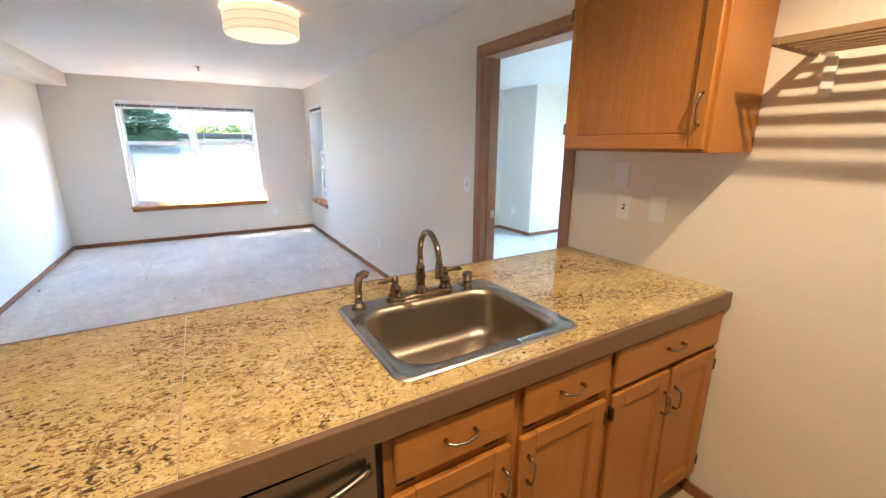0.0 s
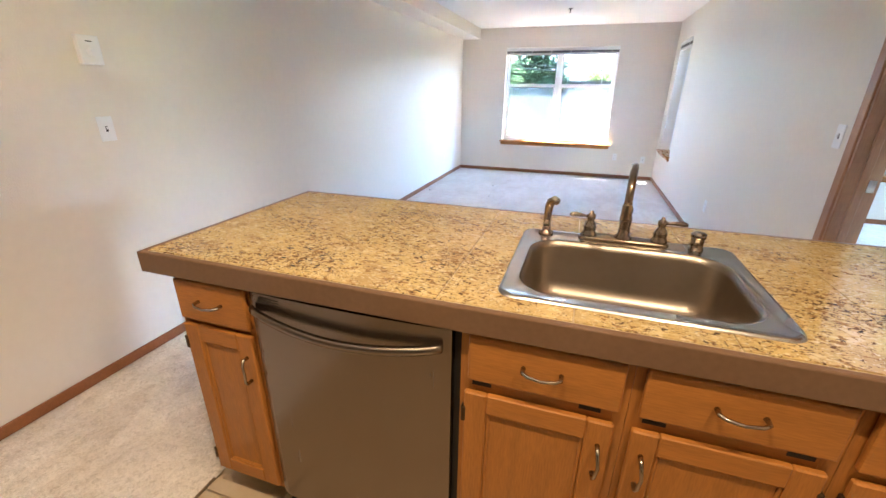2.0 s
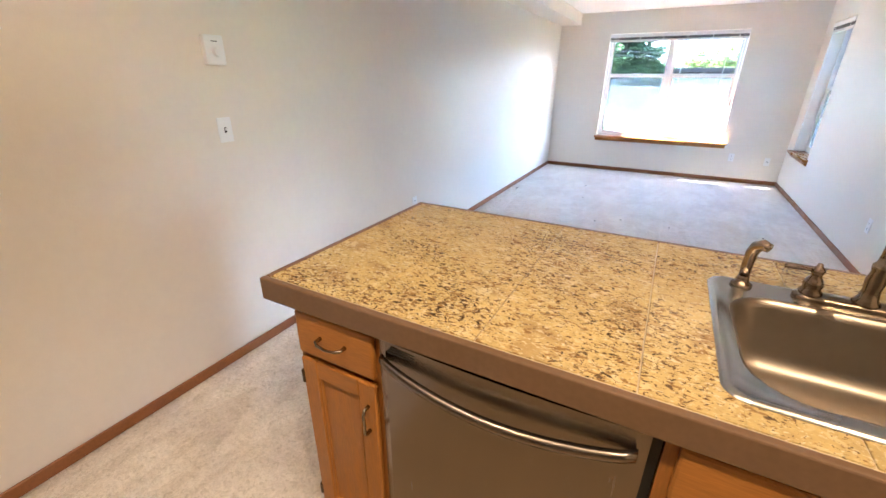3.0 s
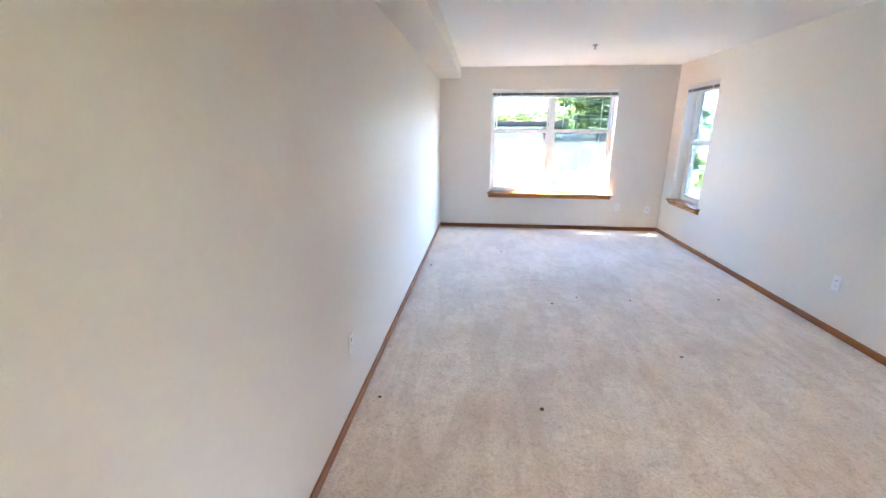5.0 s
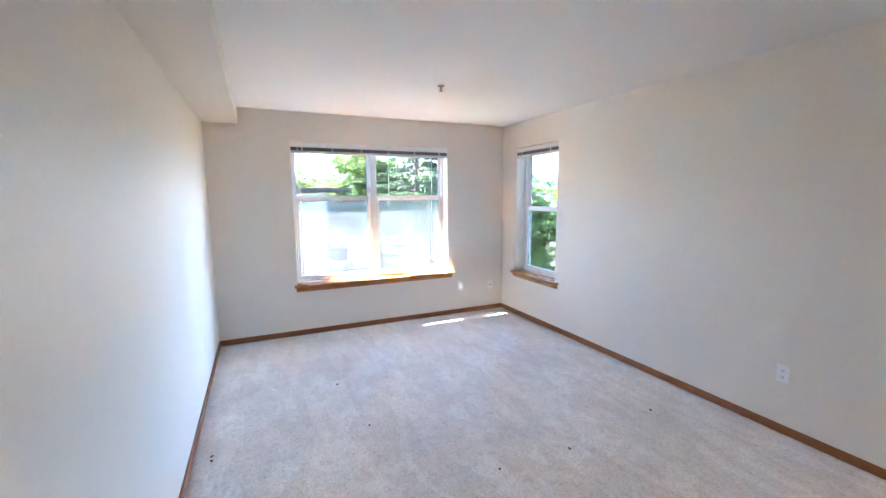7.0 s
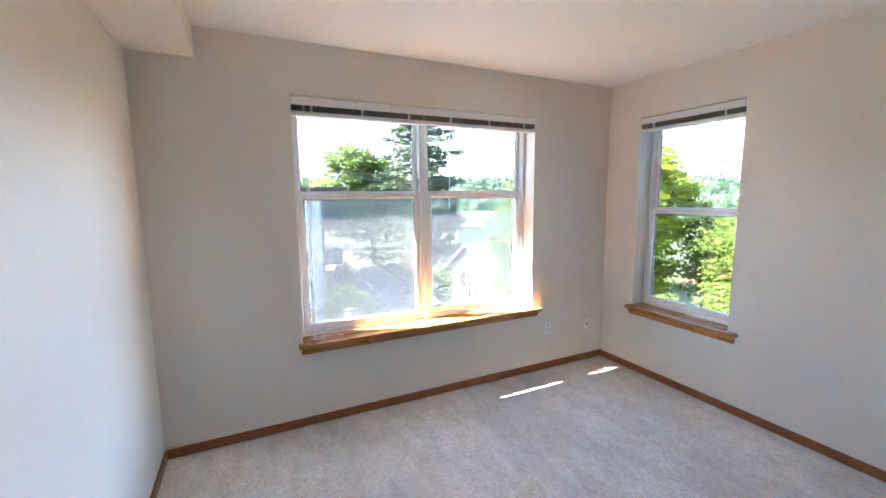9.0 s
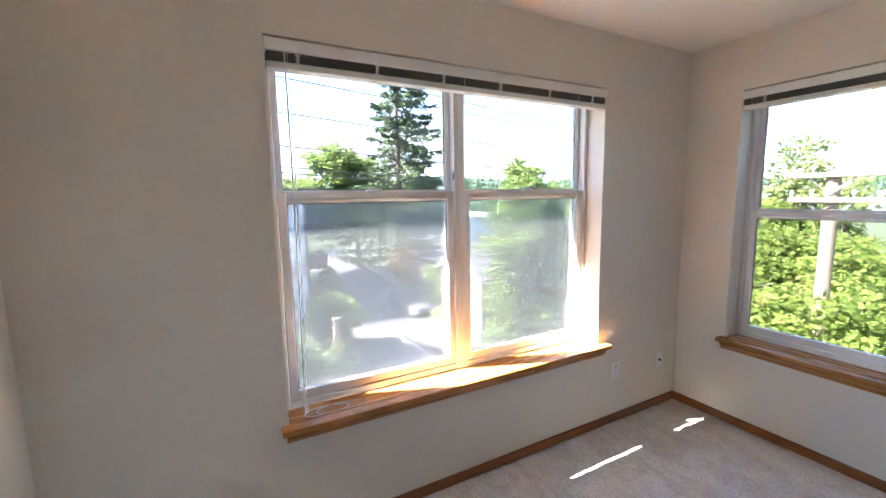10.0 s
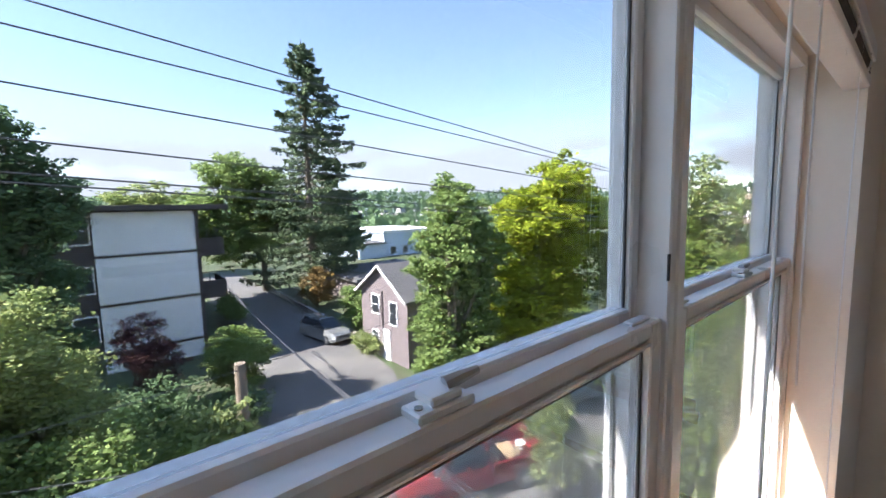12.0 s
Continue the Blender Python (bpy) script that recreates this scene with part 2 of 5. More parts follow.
TILE = mat("beige_floor_tile", (0.55, 0.44, 0.30), 0.3, var=0.08, scale=5, fine=40, per_object=0.3)
SUN_BLOCK = mat("grey_sun_block", (0.14, 0.14, 0.14), 0.9, var=0.2)
TAN = mat("shelf_wood", (0.26, 0.16, 0.08), 0.45, var=0.15, stretch=(6, 0.8, 6))


def granite():
    """Gold ground with brown clouds, pale flecks and short dark flakes that lie in drifts."""
    m = mat("gold_speckled_granite", (0.56, 0.415, 0.175), 0.11, var=0.22, scale=14, fine=70, per_object=0.2, rough_var=0.04)
    nt = m.node_tree
    b = nt.nodes["Principled BSDF"]
    under = b.inputs["Base Color"].links[0].from_socket
    tc = nt.nodes.new("ShaderNodeTexCoord")
    stretch = nt.nodes.new("ShaderNodeMapping")
    stretch.inputs["Scale"].default_value, stretch.inputs["Rotation"].default_value = (0.62, 1.0, 1.0), (0, 0, radians(14))
    nt.links.new(tc.outputs["Object"], stretch.inputs["Vector"])
    drift, spread = nt.nodes.new("ShaderNodeTexNoise"), nt.nodes.new("ShaderNodeMapRange")
    drift.inputs["Scale"].default_value, drift.inputs["Detail"].default_value = 5.5, 3
    spread.inputs["From Min"].default_value, spread.inputs["From Max"].default_value = 0.35, 0.68
    spread.inputs["To Min"].default_value, spread.inputs["To Max"].default_value = -0.03, 0.055
    nt.links.new(stretch.outputs["Vector"], drift.inputs["Vector"])
    nt.links.new(drift.outputs["Fac"], spread.inputs["Value"])
    for scale, lo, hi, colour, follow in ((6, 0.58, 0.78, (0.30, 0.185, 0.085), 0), (34, 0.57, 0.66, (0.66, 0.53, 0.28), 0), (60, 0.60, 0.66, (0.30, 0.18, 0.07), 1), (150, 0.58, 0.66, (0.68, 0.58, 0.36), 0), (110, 0.625, 0.665, (0.15, 0.09, 0.045), 1), (80, 0.67, 0.70, (0.07, 0.045, 0.03), 1), (210, 0.66, 0.70, (0.10, 0.065, 0.04), 1)):
        n, r, x = nt.nodes.new("ShaderNodeTexNoise"), nt.nodes.new("ShaderNodeValToRGB"), nt.nodes.new("ShaderNodeMixRGB")
        n.inputs["Scale"].default_value, n.inputs["Detail"].default_value = scale, 2.0
        n.inputs["Distortion"].default_value = 0.9
        r.color_ramp.elements[0].position, r.color_ramp.elements[1].position = lo, hi
        nt.links.new(stretch.outputs["Vector"], n.inputs["Vector"])
        value = n.outputs["Fac"]
        if follow:
            more = nt.nodes.new("ShaderNodeMath")
            nt.links.new(value, more.inputs[0])
            nt.links.new(spread.outputs["Result"], more.inputs[1])
            value = more.outputs[0]
        nt.links.new(value, r.inputs["Fac"])
        nt.links.new(r.outputs["Color"], x.inputs["Fac"])
        nt.links.new(under, x.inputs["Color1"])
        x.inputs["Color2"].default_value = (*colour, 1)
        under = x.outputs["Color"]
    nt.links.new(under, b.inputs["Base Color"])
    return m


GRANITE = granite()


def glass_mat():
    m = bpy.data.materials.new("window_glass")
    m.use_nodes = True
    nt = m.node_tree
    nt.nodes.clear()
    out, mix, clear, gloss, face, power, gain, plus = (nt.nodes.new("ShaderNode" + k) for k in ("OutputMaterial", "MixShader", "BsdfTransparent", "BsdfGlossy", "LayerWeight", "Math", "Math", "Math"))
    # grey tint put into the glass to darken the bright outdoors behind it
    clear.inputs["Color"].default_value = (0.37, 0.375, 0.38, 1)
    gloss.inputs["Roughness"].default_value = 0.0
    face.inputs["Blend"].default_value = 0.5
    power.operation, power.inputs[1].default_value = "POWER", 4.0
    gain.operation, gain.inputs[1].default_value = "MULTIPLY", 0.5
    plus.operation, plus.inputs[1].default_value = "ADD", 0.02
    nt.links.new(face.outputs["Facing"], power.inputs[0])
    nt.links.new(power.outputs[0], gain.inputs[0])
    nt.links.new(gain.outputs[0], plus.inputs[0])
    nt.links.new(plus.outputs[0], mix.inputs["Fac"])
    nt.links.new(clear.outputs[0], mix.inputs[1])
    nt.links.new(gloss.outputs[0], mix.inputs[2])
    nt.links.new(mix.outputs[0], out.inputs["Surface"])
    return m


def veil_mat(name, colour, share_through):
    """A thin see-through cloth: part of the light goes straight through."""
    m = bpy.data.materials.new(name)
    m.use_nodes = True
    nt = m.node_tree
    nt.nodes.clear()
    out, mix, clear, diff, trans, both = (nt.nodes.new("ShaderNode" + k) for k in ("OutputMaterial", "MixShader", "BsdfTransparent", "BsdfDiffuse", "BsdfTranslucent", "AddShader"))
    diff.inputs["Color"].default_value = (*[c * 0.5 for c in colour], 1)
    trans.inputs["Color"].default_value = (*[c * 0.5 for c in colour], 1)
    mix.inputs["Fac"].default_value = 1 - share_through
    nt.links.new(clear.outputs[0], mix.inputs[1])
    nt.links.new(diff.outputs[0], both.inputs[0])
    nt.links.new(trans.outputs[0], both.inputs[1])
    nt.links.new(both.outputs[0], mix.inputs[2])
    nt.links.new(mix.outputs[0], out.inputs["Surface"])
    return m


GLASS = glass_mat()
SCREEN = veil_mat("insect_screen_mesh", (0.45, 0.455, 0.46), 0.77)


def glow_mat(name, colour, strength, base=(0.8, 0.7, 0.5)):
    m = mat(name, base, 0.7, var=0.03)
    b = m.node_tree.nodes["Principled BSDF"]
    b.inputs["Emission Color"].default_value, b.inputs["Emission Strength"].default_value = (*colour, 1), strength
    return m


SHADE = glow_mat("lit_fabric_shade", (1.0, 0.62, 0.34), 0.0042)
DIFFUSER = glow_mat("lit_lamp_diffuser", (1.0, 0.68, 0.40), 0.0048)

# ---- the shell of the flat ----
LX, RX, FY, CZ = -0.72, 2.74, 9.19, 2.44
BY = -1.2
WIN1 = (0.075, 1.92, 0.555, 2.13)
WIN2 = (8.09, 8.865, 0.555, 2.13)
DOOR = (3.07, 3.86, 0.0, 2.10)
GY = 9.345
OUT = 0.24


def wall_with_hole(name, axis, a0, a1, z0, z1, face, thick, hole):
    """A wall along x ('x') or y ('y') with one hole (lo, hi, bottom, top) through it."""
    lo, hi, hb, ht = hole
    pieces = [(a0, lo, z0, z1), (hi, a1, z0, z1), (lo, hi, ht, z1)]
    if hb > z0:
        pieces.append((lo, hi, z0, hb))
    bm = bmesh.new()
    for p0, p1, q0, q1 in pieces:
        if axis == "x":
            box(bm, p0, p1, face, face + thick, q0, q1)
        else:
            box(bm, face, face + thick, p0, p1, q0, q1)
    return tagged(part(name, bm, WALL), "off-white painted wall with light orange-peel texture", "wall", kind="structure")


def plain(name, size, material, label, category):
    return tagged(part(name, boxes(size), material), label, category, kind="structure")


wall_with_hole("wall_north", "x", LX - 0.2, RX, 0, CZ, FY, OUT, WIN1)
wall_with_hole("wall_east_living", "y", 7.52, FY + OUT, 0, CZ, RX, OUT, WIN2)
wall_with_hole("wall_east", "y", BY, 7.52, 0, CZ, RX, 0.12, DOOR)
plain("wall_west", (LX - 0.2, LX, BY - 0.2, FY, 0, CZ), WALL, "long off-white painted wall with a faint sheen", "wall")
plain("wall_south", (LX, RX + 0.12, BY - 0.2, BY, 0, CZ), WALL, "plain off-white wall behind the kitchen", "wall")
plain("ceiling", (LX - 0.2, RX + OUT, BY - 0.2, FY + OUT, CZ, CZ + 0.15), CEIL, "white painted ceiling", "ceiling")
plain("ceiling", (RX + OUT + 0.001, 8.2, 1.2, 7.37 + OUT, CZ, CZ + 0.15), CEIL, "white painted bedroom ceiling", "ceiling")
plain("ceiling_soffit", (LX, -0.405, BY, FY, 2.275, CZ), WALL, "off-white boxed soffit along the top of the wall", "soffit")
plain("floor", (LX - 0.2, RX + OUT, BY - 0.2, FY + OUT, -0.2, -0.012), GROUT, "concrete floor slab under the carpet and tiles", "floor")
plain("floor", (RX + OUT + 0.001, 8.2, 1.2, 7.37 + OUT, -0.2, -0.0125), GROUT, "concrete floor slab under the bedroom carpet", "floor")

# carpet, one worn sheet with a shallow uneven pile
def carpet(name, x0, x1, y0, y1, step):
    nx, ny = max(2, int((x1 - x0) / step)), max(2, int((y1 - y0) / step))
    verts, faces = [], []
    for j in range(ny + 1):
        for i in range(nx + 1):
            x, y = x0 + (x1 - x0) * i / nx, y0 + (y1 - y0) * j / ny
            verts.append((x, y, 0.004 * noise.noise((x * 9, y * 9, 0)) + 0.003 * noise.noise((x * 28, y * 28, 3)) - 0.004))
    for j in range(ny):
        for i in range(nx):
            a = j * (nx + 1) + i
            faces.append((a, a + 1, a + nx + 2, a + nx + 1))
    me = bpy.data.meshes.new(name)
    me.from_pydata(verts, [], faces)
    me.materials.append(CARPET)
    return smooth(tagged(new(name, me), "worn beige cut-pile carpet with faint stains", "carpet", kind="structure"))


carpet("carpet", LX, RX, 2.96, FY, 0.03)
carpet("carpet", LX, 0.305, BY, 2.96, 0.03)
carpet("carpet", RX, 8.0, 1.5, 7.4, 0.08)

# bedroom beyond the door
wall_with_hole("wall_bedroom_north", "x", RX + OUT, 5.74, 0, CZ, 7.37, OUT, (3.1, 4.93, 0.555, 2.13))
plain("wall_bedroom_jog", (5.74, 5.9, 6.55, 7.37 + OUT, 0, CZ), WALL, "off-white bedroom wall", "wall")
plain("wall_bedroom_closet", (5.9, 8.0, 6.55, 6.75, 0, CZ), WALL, "off-white bedroom wall", "wall")
wall_with_hole("wall_bedroom_east", "y", 1.3, 6.75, 0, CZ, 8.0, 0.2, (3.4, 4.6, 0.65, 2.05))
plain("wall_bedroom_south", (RX + 0.12, 8.0, 1.3, 1.5, 0, CZ), WALL, "off-white bedroom wall", "wall")


# baseboards
def baseboard(size):
    tagged(part("baseboard", boxes(size, bevel=0.003), TRIMWOOD), "thin reddish-brown stained wooden baseboard", "baseboard", kind="structure")


BH, BT = 0.058, 0.012
for size in ((LX, LX + BT, BY, FY, 0, BH), (LX + BT, RX - BT, FY - BT, FY, 0, BH), (RX - BT, RX, 3.93, FY, 0, BH), (RX - BT, RX, BY, 2.26, 0, BH),
             (RX + 0.12, 5.74, 7.37 - BT, 7.37, 0, BH), (5.74 - BT, 5.74, 6.55 - BT, 7.37 - BT, 0, BH), (5.74, 8.0, 6.55 - BT, 6.55, 0, BH)):
    baseboard(size)

# ---- windows ----
def window_unit(win, x0, x1, z0, z1, meet, screened=True):
    """A single-hung vinyl unit in the plane y = 0, outside towards +y; its parts hang under win."""
    part("window_frame", boxes((x0, x0 + 0.024, -0.03, 0.07, z0, z1), (x1 - 0.024, x1, -0.03, 0.07, z0, z1), (x0 + 0.024, x1 - 0.024, -0.03, 0.07, z1 - 0.035, z1), (x0 + 0.024, x1 - 0.024, -0.03, 0.07, z0, z0 + 0.03), bevel=0.003), VINYL, win)
    a, b = x0 + 0.026, x1 - 0.026
    # lower sash, on the room's side
    w = 0.036
    lower = part("lower_sash", boxes((a, a + w, -0.022, 0.012, z0 + 0.032, meet), (b - w, b, -0.022, 0.012, z0 + 0.032, meet), (a + w, b - w, -0.022, 0.012, z0 + 0.032, z0 + 0.075), (a + w, b - w, -0.022, 0.012, meet - 0.024, meet), (a + w, b - w, -0.015, 0.011, meet - 0.044, meet - 0.0245), bevel=0.003), VINYL, win)
    part("rail_lip", boxes((a + w + 0.002, b - w - 0.002, -0.024, -0.0155, meet - 0.034, meet - 0.029), bevel=0.002), VINYL, lower)
    part("gasket", boxes((a + w, a + w + 0.004, -0.0095, -0.0062, z0 + 0.076, meet - 0.045), (b - w - 0.004, b - w, -0.0095, -0.0062, z0 + 0.076, meet - 0.045), (a + w + 0.004, b - w - 0.004, -0.0095, -0.0062, meet - 0.049, meet - 0.045)), GASKET, lower, "dark glazing gasket")
    pane = part("pane", boxes((a + w - 0.004, b - w + 0.004, -0.006, -0.002, z0 + 0.07, meet - 0.04)), GLASS, lower, "window glass with a dark grey tint that dims the view")
    pane.visible_shadow = not screened
    # upper sash, on the outer side
    u = 0.026
    upper = part("upper_sash", boxes((a, a + u, 0.016, 0.05, meet - 0.045, z1 - 0.036), (b - u, b, 0.016, 0.05, meet - 0.045, z1 - 0.036), (a + u, b - u, 0.016, 0.05, z1 - 0.066, z1 - 0.036), (a + u, b - u, 0.016, 0.05, meet - 0.045, meet + 0.012), bevel=0.003), VINYL, win)
    part("gasket", boxes((a + u, a + u + 0.004, 0.0245, 0.0278, meet + 0.013, z1 - 0.067), (b - u - 0.004, b - u, 0.0245, 0.0278, meet + 0.013, z1 - 0.067)), GASKET, upper, "dark glazing gasket")
    pane = part("pane", boxes((a + u - 0.004, b - u + 0.004, 0.028, 0.032, meet + 0.008, z1 - 0.06)), GLASS, upper, "window glass with a dark grey tint that dims the view")
    pane.visible_shadow = not screened
    # screen outside the lower half
    if screened:
        scr = part("insect_screen", boxes((a + 0.012, b - 0.012, 0.0575, 0.0578, z0 + 0.04, meet - 0.02)), SCREEN, win, "fine grey insect screen")
        part("screen_frame", boxes((a, a + 0.012, 0.052, 0.062, z0 + 0.032, meet - 0.01), (b - 0.012, b, 0.052, 0.062, z0 + 0.032, meet - 0.01), (a + 0.012, b - 0.012, 0.052, 0.062, z0 + 0.032, z0 + 0.044), (a + 0.012, b - 0.012, 0.052, 0.062, meet - 0.022, meet - 0.01)), VINYL, win)
    # sash lock on the meeting rail
    cx = (a + b) / 2
    lock = part("sash_lock", boxes((cx - 0.032, cx + 0.032, -0.018, 0.010, meet, meet + 0.009), (cx - 0.016, cx + 0.020, -0.014, 0.012, meet + 0.009, meet + 0.017), bevel=0.002), VINYL, win)
    bm = bmesh.new()
    tube(bm, [(cx + 0.010, 0.0, meet + 0.018), (cx + 0.026, -0.004, meet + 0.022), (cx + 0.046, -0.006, meet + 0.024)], [0.008, 0.006, 0.004], 8)
    part("lever", bm, LEVER, lock, "worn grey lever")
    bm = bmesh.new()
    cyl(bm, (cx - 0.024, -0.006, meet + 0.009), (cx - 0.024, -0.006, meet + 0.0105), 0.004, n=10)
    part("screw", bm, NICKEL, lock)
    # tilt latch at each end of the rail
    for lx in (a + 0.02, b - 0.075):
        part("tilt_latch", boxes((lx, lx + 0.055, -0.012, 0.004, meet, meet + 0.005), bevel=0.0015), VINYL, win)


def wooden_sill(win, x0, x1):
    """A sill board with a moulded apron, under win, front edge towards -y."""
    bm = bmesh.new()
    box(bm, x0 - 0.03, x1 + 0.07, -0.215 - 0.0, -0.155, 0.545, 0.572, bevel=0.006, segments=2)
    box(bm, x0 + 0.001, x1 - 0.001, -0.155, -0.03, 0.5455, 0.5722)
    sill = part("window_sill", bm, SILLWOOD, win, "orange varnished wooden sill")
    prof = [(-0.198, 0.545), (-0.194, 0.532), (-0.180, 0.520), (-0.172, 0.500), (-0.166, 0.494), (-0.1555, 0.494), (-0.1555, 0.545)]
    bm = bmesh.new()
    ends = []
    for x in (x0 - 0.012, x1 + 0.05):
        ends.append([bm.verts.new((x, y, z)) for y, z in prof])
    n = len(prof)
    for k in range(n):
        bm.faces.new((ends[0][k], ends[0][(k + 1) % n], ends[1][(k + 1) % n], ends[1][k]))
    bm.faces.new(ends[0][::-1])
    bm.faces.new(ends[1])
    bmesh.ops.recalc_face_normals(bm, faces=bm.faces)
    part("apron", bm, SILLWOOD, sill)


def make_window(name, x0, x1, z0, z1, units, meet, m, screened=True):
    win = thing(name, "white vinyl single-hung window with an orange wooden sill", "window", kind="structure")
    win.matrix_basis = m
    for a, b in units:
        window_unit(win, a, b, z0, z1, meet, screened)
    for (a0, a1), (b0, b1) in zip(units, units[1:]):
        part("mullion", boxes((a1 - 0.002, b0 + 0.002, -0.033, 0.075, z0, z1), bevel=0.003), VINYL, win)
        part("latch_slot", boxes((a1 - 0.034, a1 - 0.028, -0.0315, -0.029, meet + 0.06, meet + 0.10)), BLACK, win)
    wooden_sill(win, x0, x1)
    return win


M1 = pose(0, GY, 0)
make_window("window_1", WIN1[0], WIN1[1], 0.572, WIN1[3], [(WIN1[0] + 0.002, 0.987), (1.000, WIN1[1] - 0.002)], 1.54, M1)
# window 2 looks along +x: its own x runs along -y
M2 = pose(RX + 0.155, 0, 0, 0, 0, -90)
make_window("window_2", -WIN2[1], -WIN2[0], 0.572, WIN2[3], [(-WIN2[1] + 0.002, -WIN2[0] - 0.002)], 1.395, M2, False)
# bedroom window
M3 = pose(0, 7.37 + 0.155, 0)
make_window("window_3", 3.1, 4.93, 0.572, 2.13, [(3.102, 4.0), (4.03, 4.928)], 1.54, M3, False)


# raised blinds
SLAT = mat("blind_slat_edges", (0.10, 0.095, 0.09), 0.5, var=0.2, scale=8)
PLASTIC_FILM = mat("milky_blind_plastic", (0.75, 0.74, 0.72), 0.4, var=0.05)


def blind(m, x0, x1, top, label, cords):
    bl = thing("window_blind", label, "blind", "raised window blinds")
    bl.matrix_basis = m
    part("head_rail", boxes((x0 + 0.004, x1 - 0.004, -0.150, -0.105, top - 0.042, top - 0.014), bevel=0.003), VINYL, bl)
    part("valance", boxes((x0 + 0.002, x1 - 0.002, -0.166, -0.159, top - 0.056, top - 0.012), bevel=0.002), VINYL, bl)
    for k in range(8):
        z = top - 0.058 - 0.0042 * k
        part("slat", boxes((x0 + 0.008, x1 - 0.008, -0.158 + 0.001 * (k % 3), -0.108 + 0.001 * (k % 2), z - 0.0026, z)), SLAT, bl)
    part("bottom_rail", boxes((x0 + 0.006, x1 - 0.006, -0.160, -0.106, top - 0.120, top - 0.094), bevel=0.004, segments=2), PLASTIC_FILM, bl, "white bottom rail")
    n = max(2, round((x1 - x0) / 0.33))
    for k in range(n):
        x = x0 + 0.12 + (x1 - x0 - 0.24) * k / (n - 1)
        bm = bmesh.new()
        for j in range(4):
            tube(bm, [(x - 0.012 + 0.008 * j, -0.161, top - 0.098), (x + 0.010 - 0.006 * j, -0.1655, top - 0.082), (x - 0.01 + 0.007 * j, -0.166, top - 0.066), (x + 0.006 - 0.004 * j, -0.1625, top - 0.055)], 0.0016, 5)
        part("ladder_cord", bm, PLASTIC, bl)
        bm = bmesh.new()
        tube(bm, [(x - 0.012, -0.150, top - 0.117), (x - 0.006, -0.152, top - 0.130), (x + 0.006, -0.150, top - 0.127), (x + 0.012, -0.148, top - 0.117)], 0.0012, 5)
        part("loose_loop", bm, PLASTIC, bl)
    for x, z, r, tassel in cords:
        bm = bmesh.new()
        pts = [(x + 0.004 * math.sin(4 * s), -0.156 + 0.004 * math.sin(3 * s), top - 0.05 + (z - top + 0.05) * s) for s in (0, 0.1, 0.25, 0.4, 0.55, 0.7, 0.85, 1)]
        tube(bm, pts, r, 6)
        part("lift_cord", bm, PLASTIC, bl)
        if tassel:
            bm = bmesh.new()
            lathe(bm, [(0.001, 0.0), (0.004, -0.004), (0.005, -0.016), (0.009, -0.036), (0.009, -0.040), (0.0, -0.041)], pts[-1], 10)
            smooth(part("tassel", bm, PLASTIC, bl))
    return bl


blind(M1, WIN1[0], WIN1[1], WIN1[3], "white blind drawn up to a dark stack of slats", [(0.148, 0.60, 0.0032, False), (0.158, 0.60, 0.0015, False), (0.952, 1.13, 0.0022, True), (1.15, 1.42, 0.0015, False), (1.70, 0.80, 0.0015, True)])
blind(M2, -WIN2[1], -WIN2[0], WIN2[3], "white blind drawn up to a dark stack of slats", [(-WIN2[1] + 0.05, 0.95, 0.0018, True)])


def loose_cord(pts, label):
    bm = bmesh.new()
    tube(bm, pts, 0.0016, 6)
    tagged(part("blind_cord", bm, PLASTIC), label, "cord")


def curl(cx, cy, rx, ry, z, turns, n=40, shift=0.0):
    return [(cx + shift * k / n + rx * math.cos(2 * math.pi * turns * k / n) * (1 - 0.3 * k / n), cy + ry * math.sin(2 * math.pi * turns * k / n), z + 0.0016 + 0.001 * math.sin(k * 0.9)) for k in range(n + 1)]


loose_cord(curl(0.32, 9.23, 0.10, 0.035, 0.573, 1.8, shift=-0.12), "loose white blind cord coiled on the wooden sill")
loose_cord(curl(1.62, 9.24, 0.13, 0.03, 0.573, 1.7, shift=0.14), "loose white blind cord coiled on the wooden sill")

# unseen eave outside over the windows, added to cut the sun to thin patches
tagged(part("sun_cut_eave", boxes((LX - 0.6, 3.5, FY + OUT, FY + OUT + 0.41, 2.60, 2.80), bevel=0.01), VINYL), "unseen eave added above the windows to cut off high sun", "eave", kind="structure")

# unseen block on top of the flat, added to shade the bedroom window
plain("roof", (LX - 0.4, RX + OUT + 0.3, BY - 0.4, FY + OUT - 0.02, CZ + 0.152, 3.5), SUN_BLOCK, "unseen grey roof block added to keep sun off the bedroom window", "roof")

# ---- kitchen peninsula ----
CX0, CY0, CY1, CTZ = 0.285, 2.172, 3.012, 0.972
FACE = 2.205
SINK = (1.355, 1.985, 2.25, 2.785)


def pull(parent, x, z, width=0.085, upright=False, y=None):
    """A bowed bar pull on a door or drawer that faces -y."""
    y = FACE - 0.019 if y is None else y
    bm = bmesh.new()
    pts = [(-width / 2, 0, 0.0), (-width / 2, -0.018, 0.0), (-width / 2 + 0.012, -0.026, -0.002), (0, -0.028, -0.006), (width / 2 - 0.012, -0.026, -0.002), (width / 2, -0.018, 0.0), (width / 2, 0, 0.0)]
    if upright:
        pts = [(-q[2], q[1], q[0]) for q in pts]
    tube(bm, [(x + q[0], y + q[1], z + q[2]) for q in pts], [0.006, 0.005, 0.0045, 0.004, 0.0045, 0.005, 0.006], 8)
    return smooth(part("handle", bm, CHROME, parent, "bowed satin metal pull"))


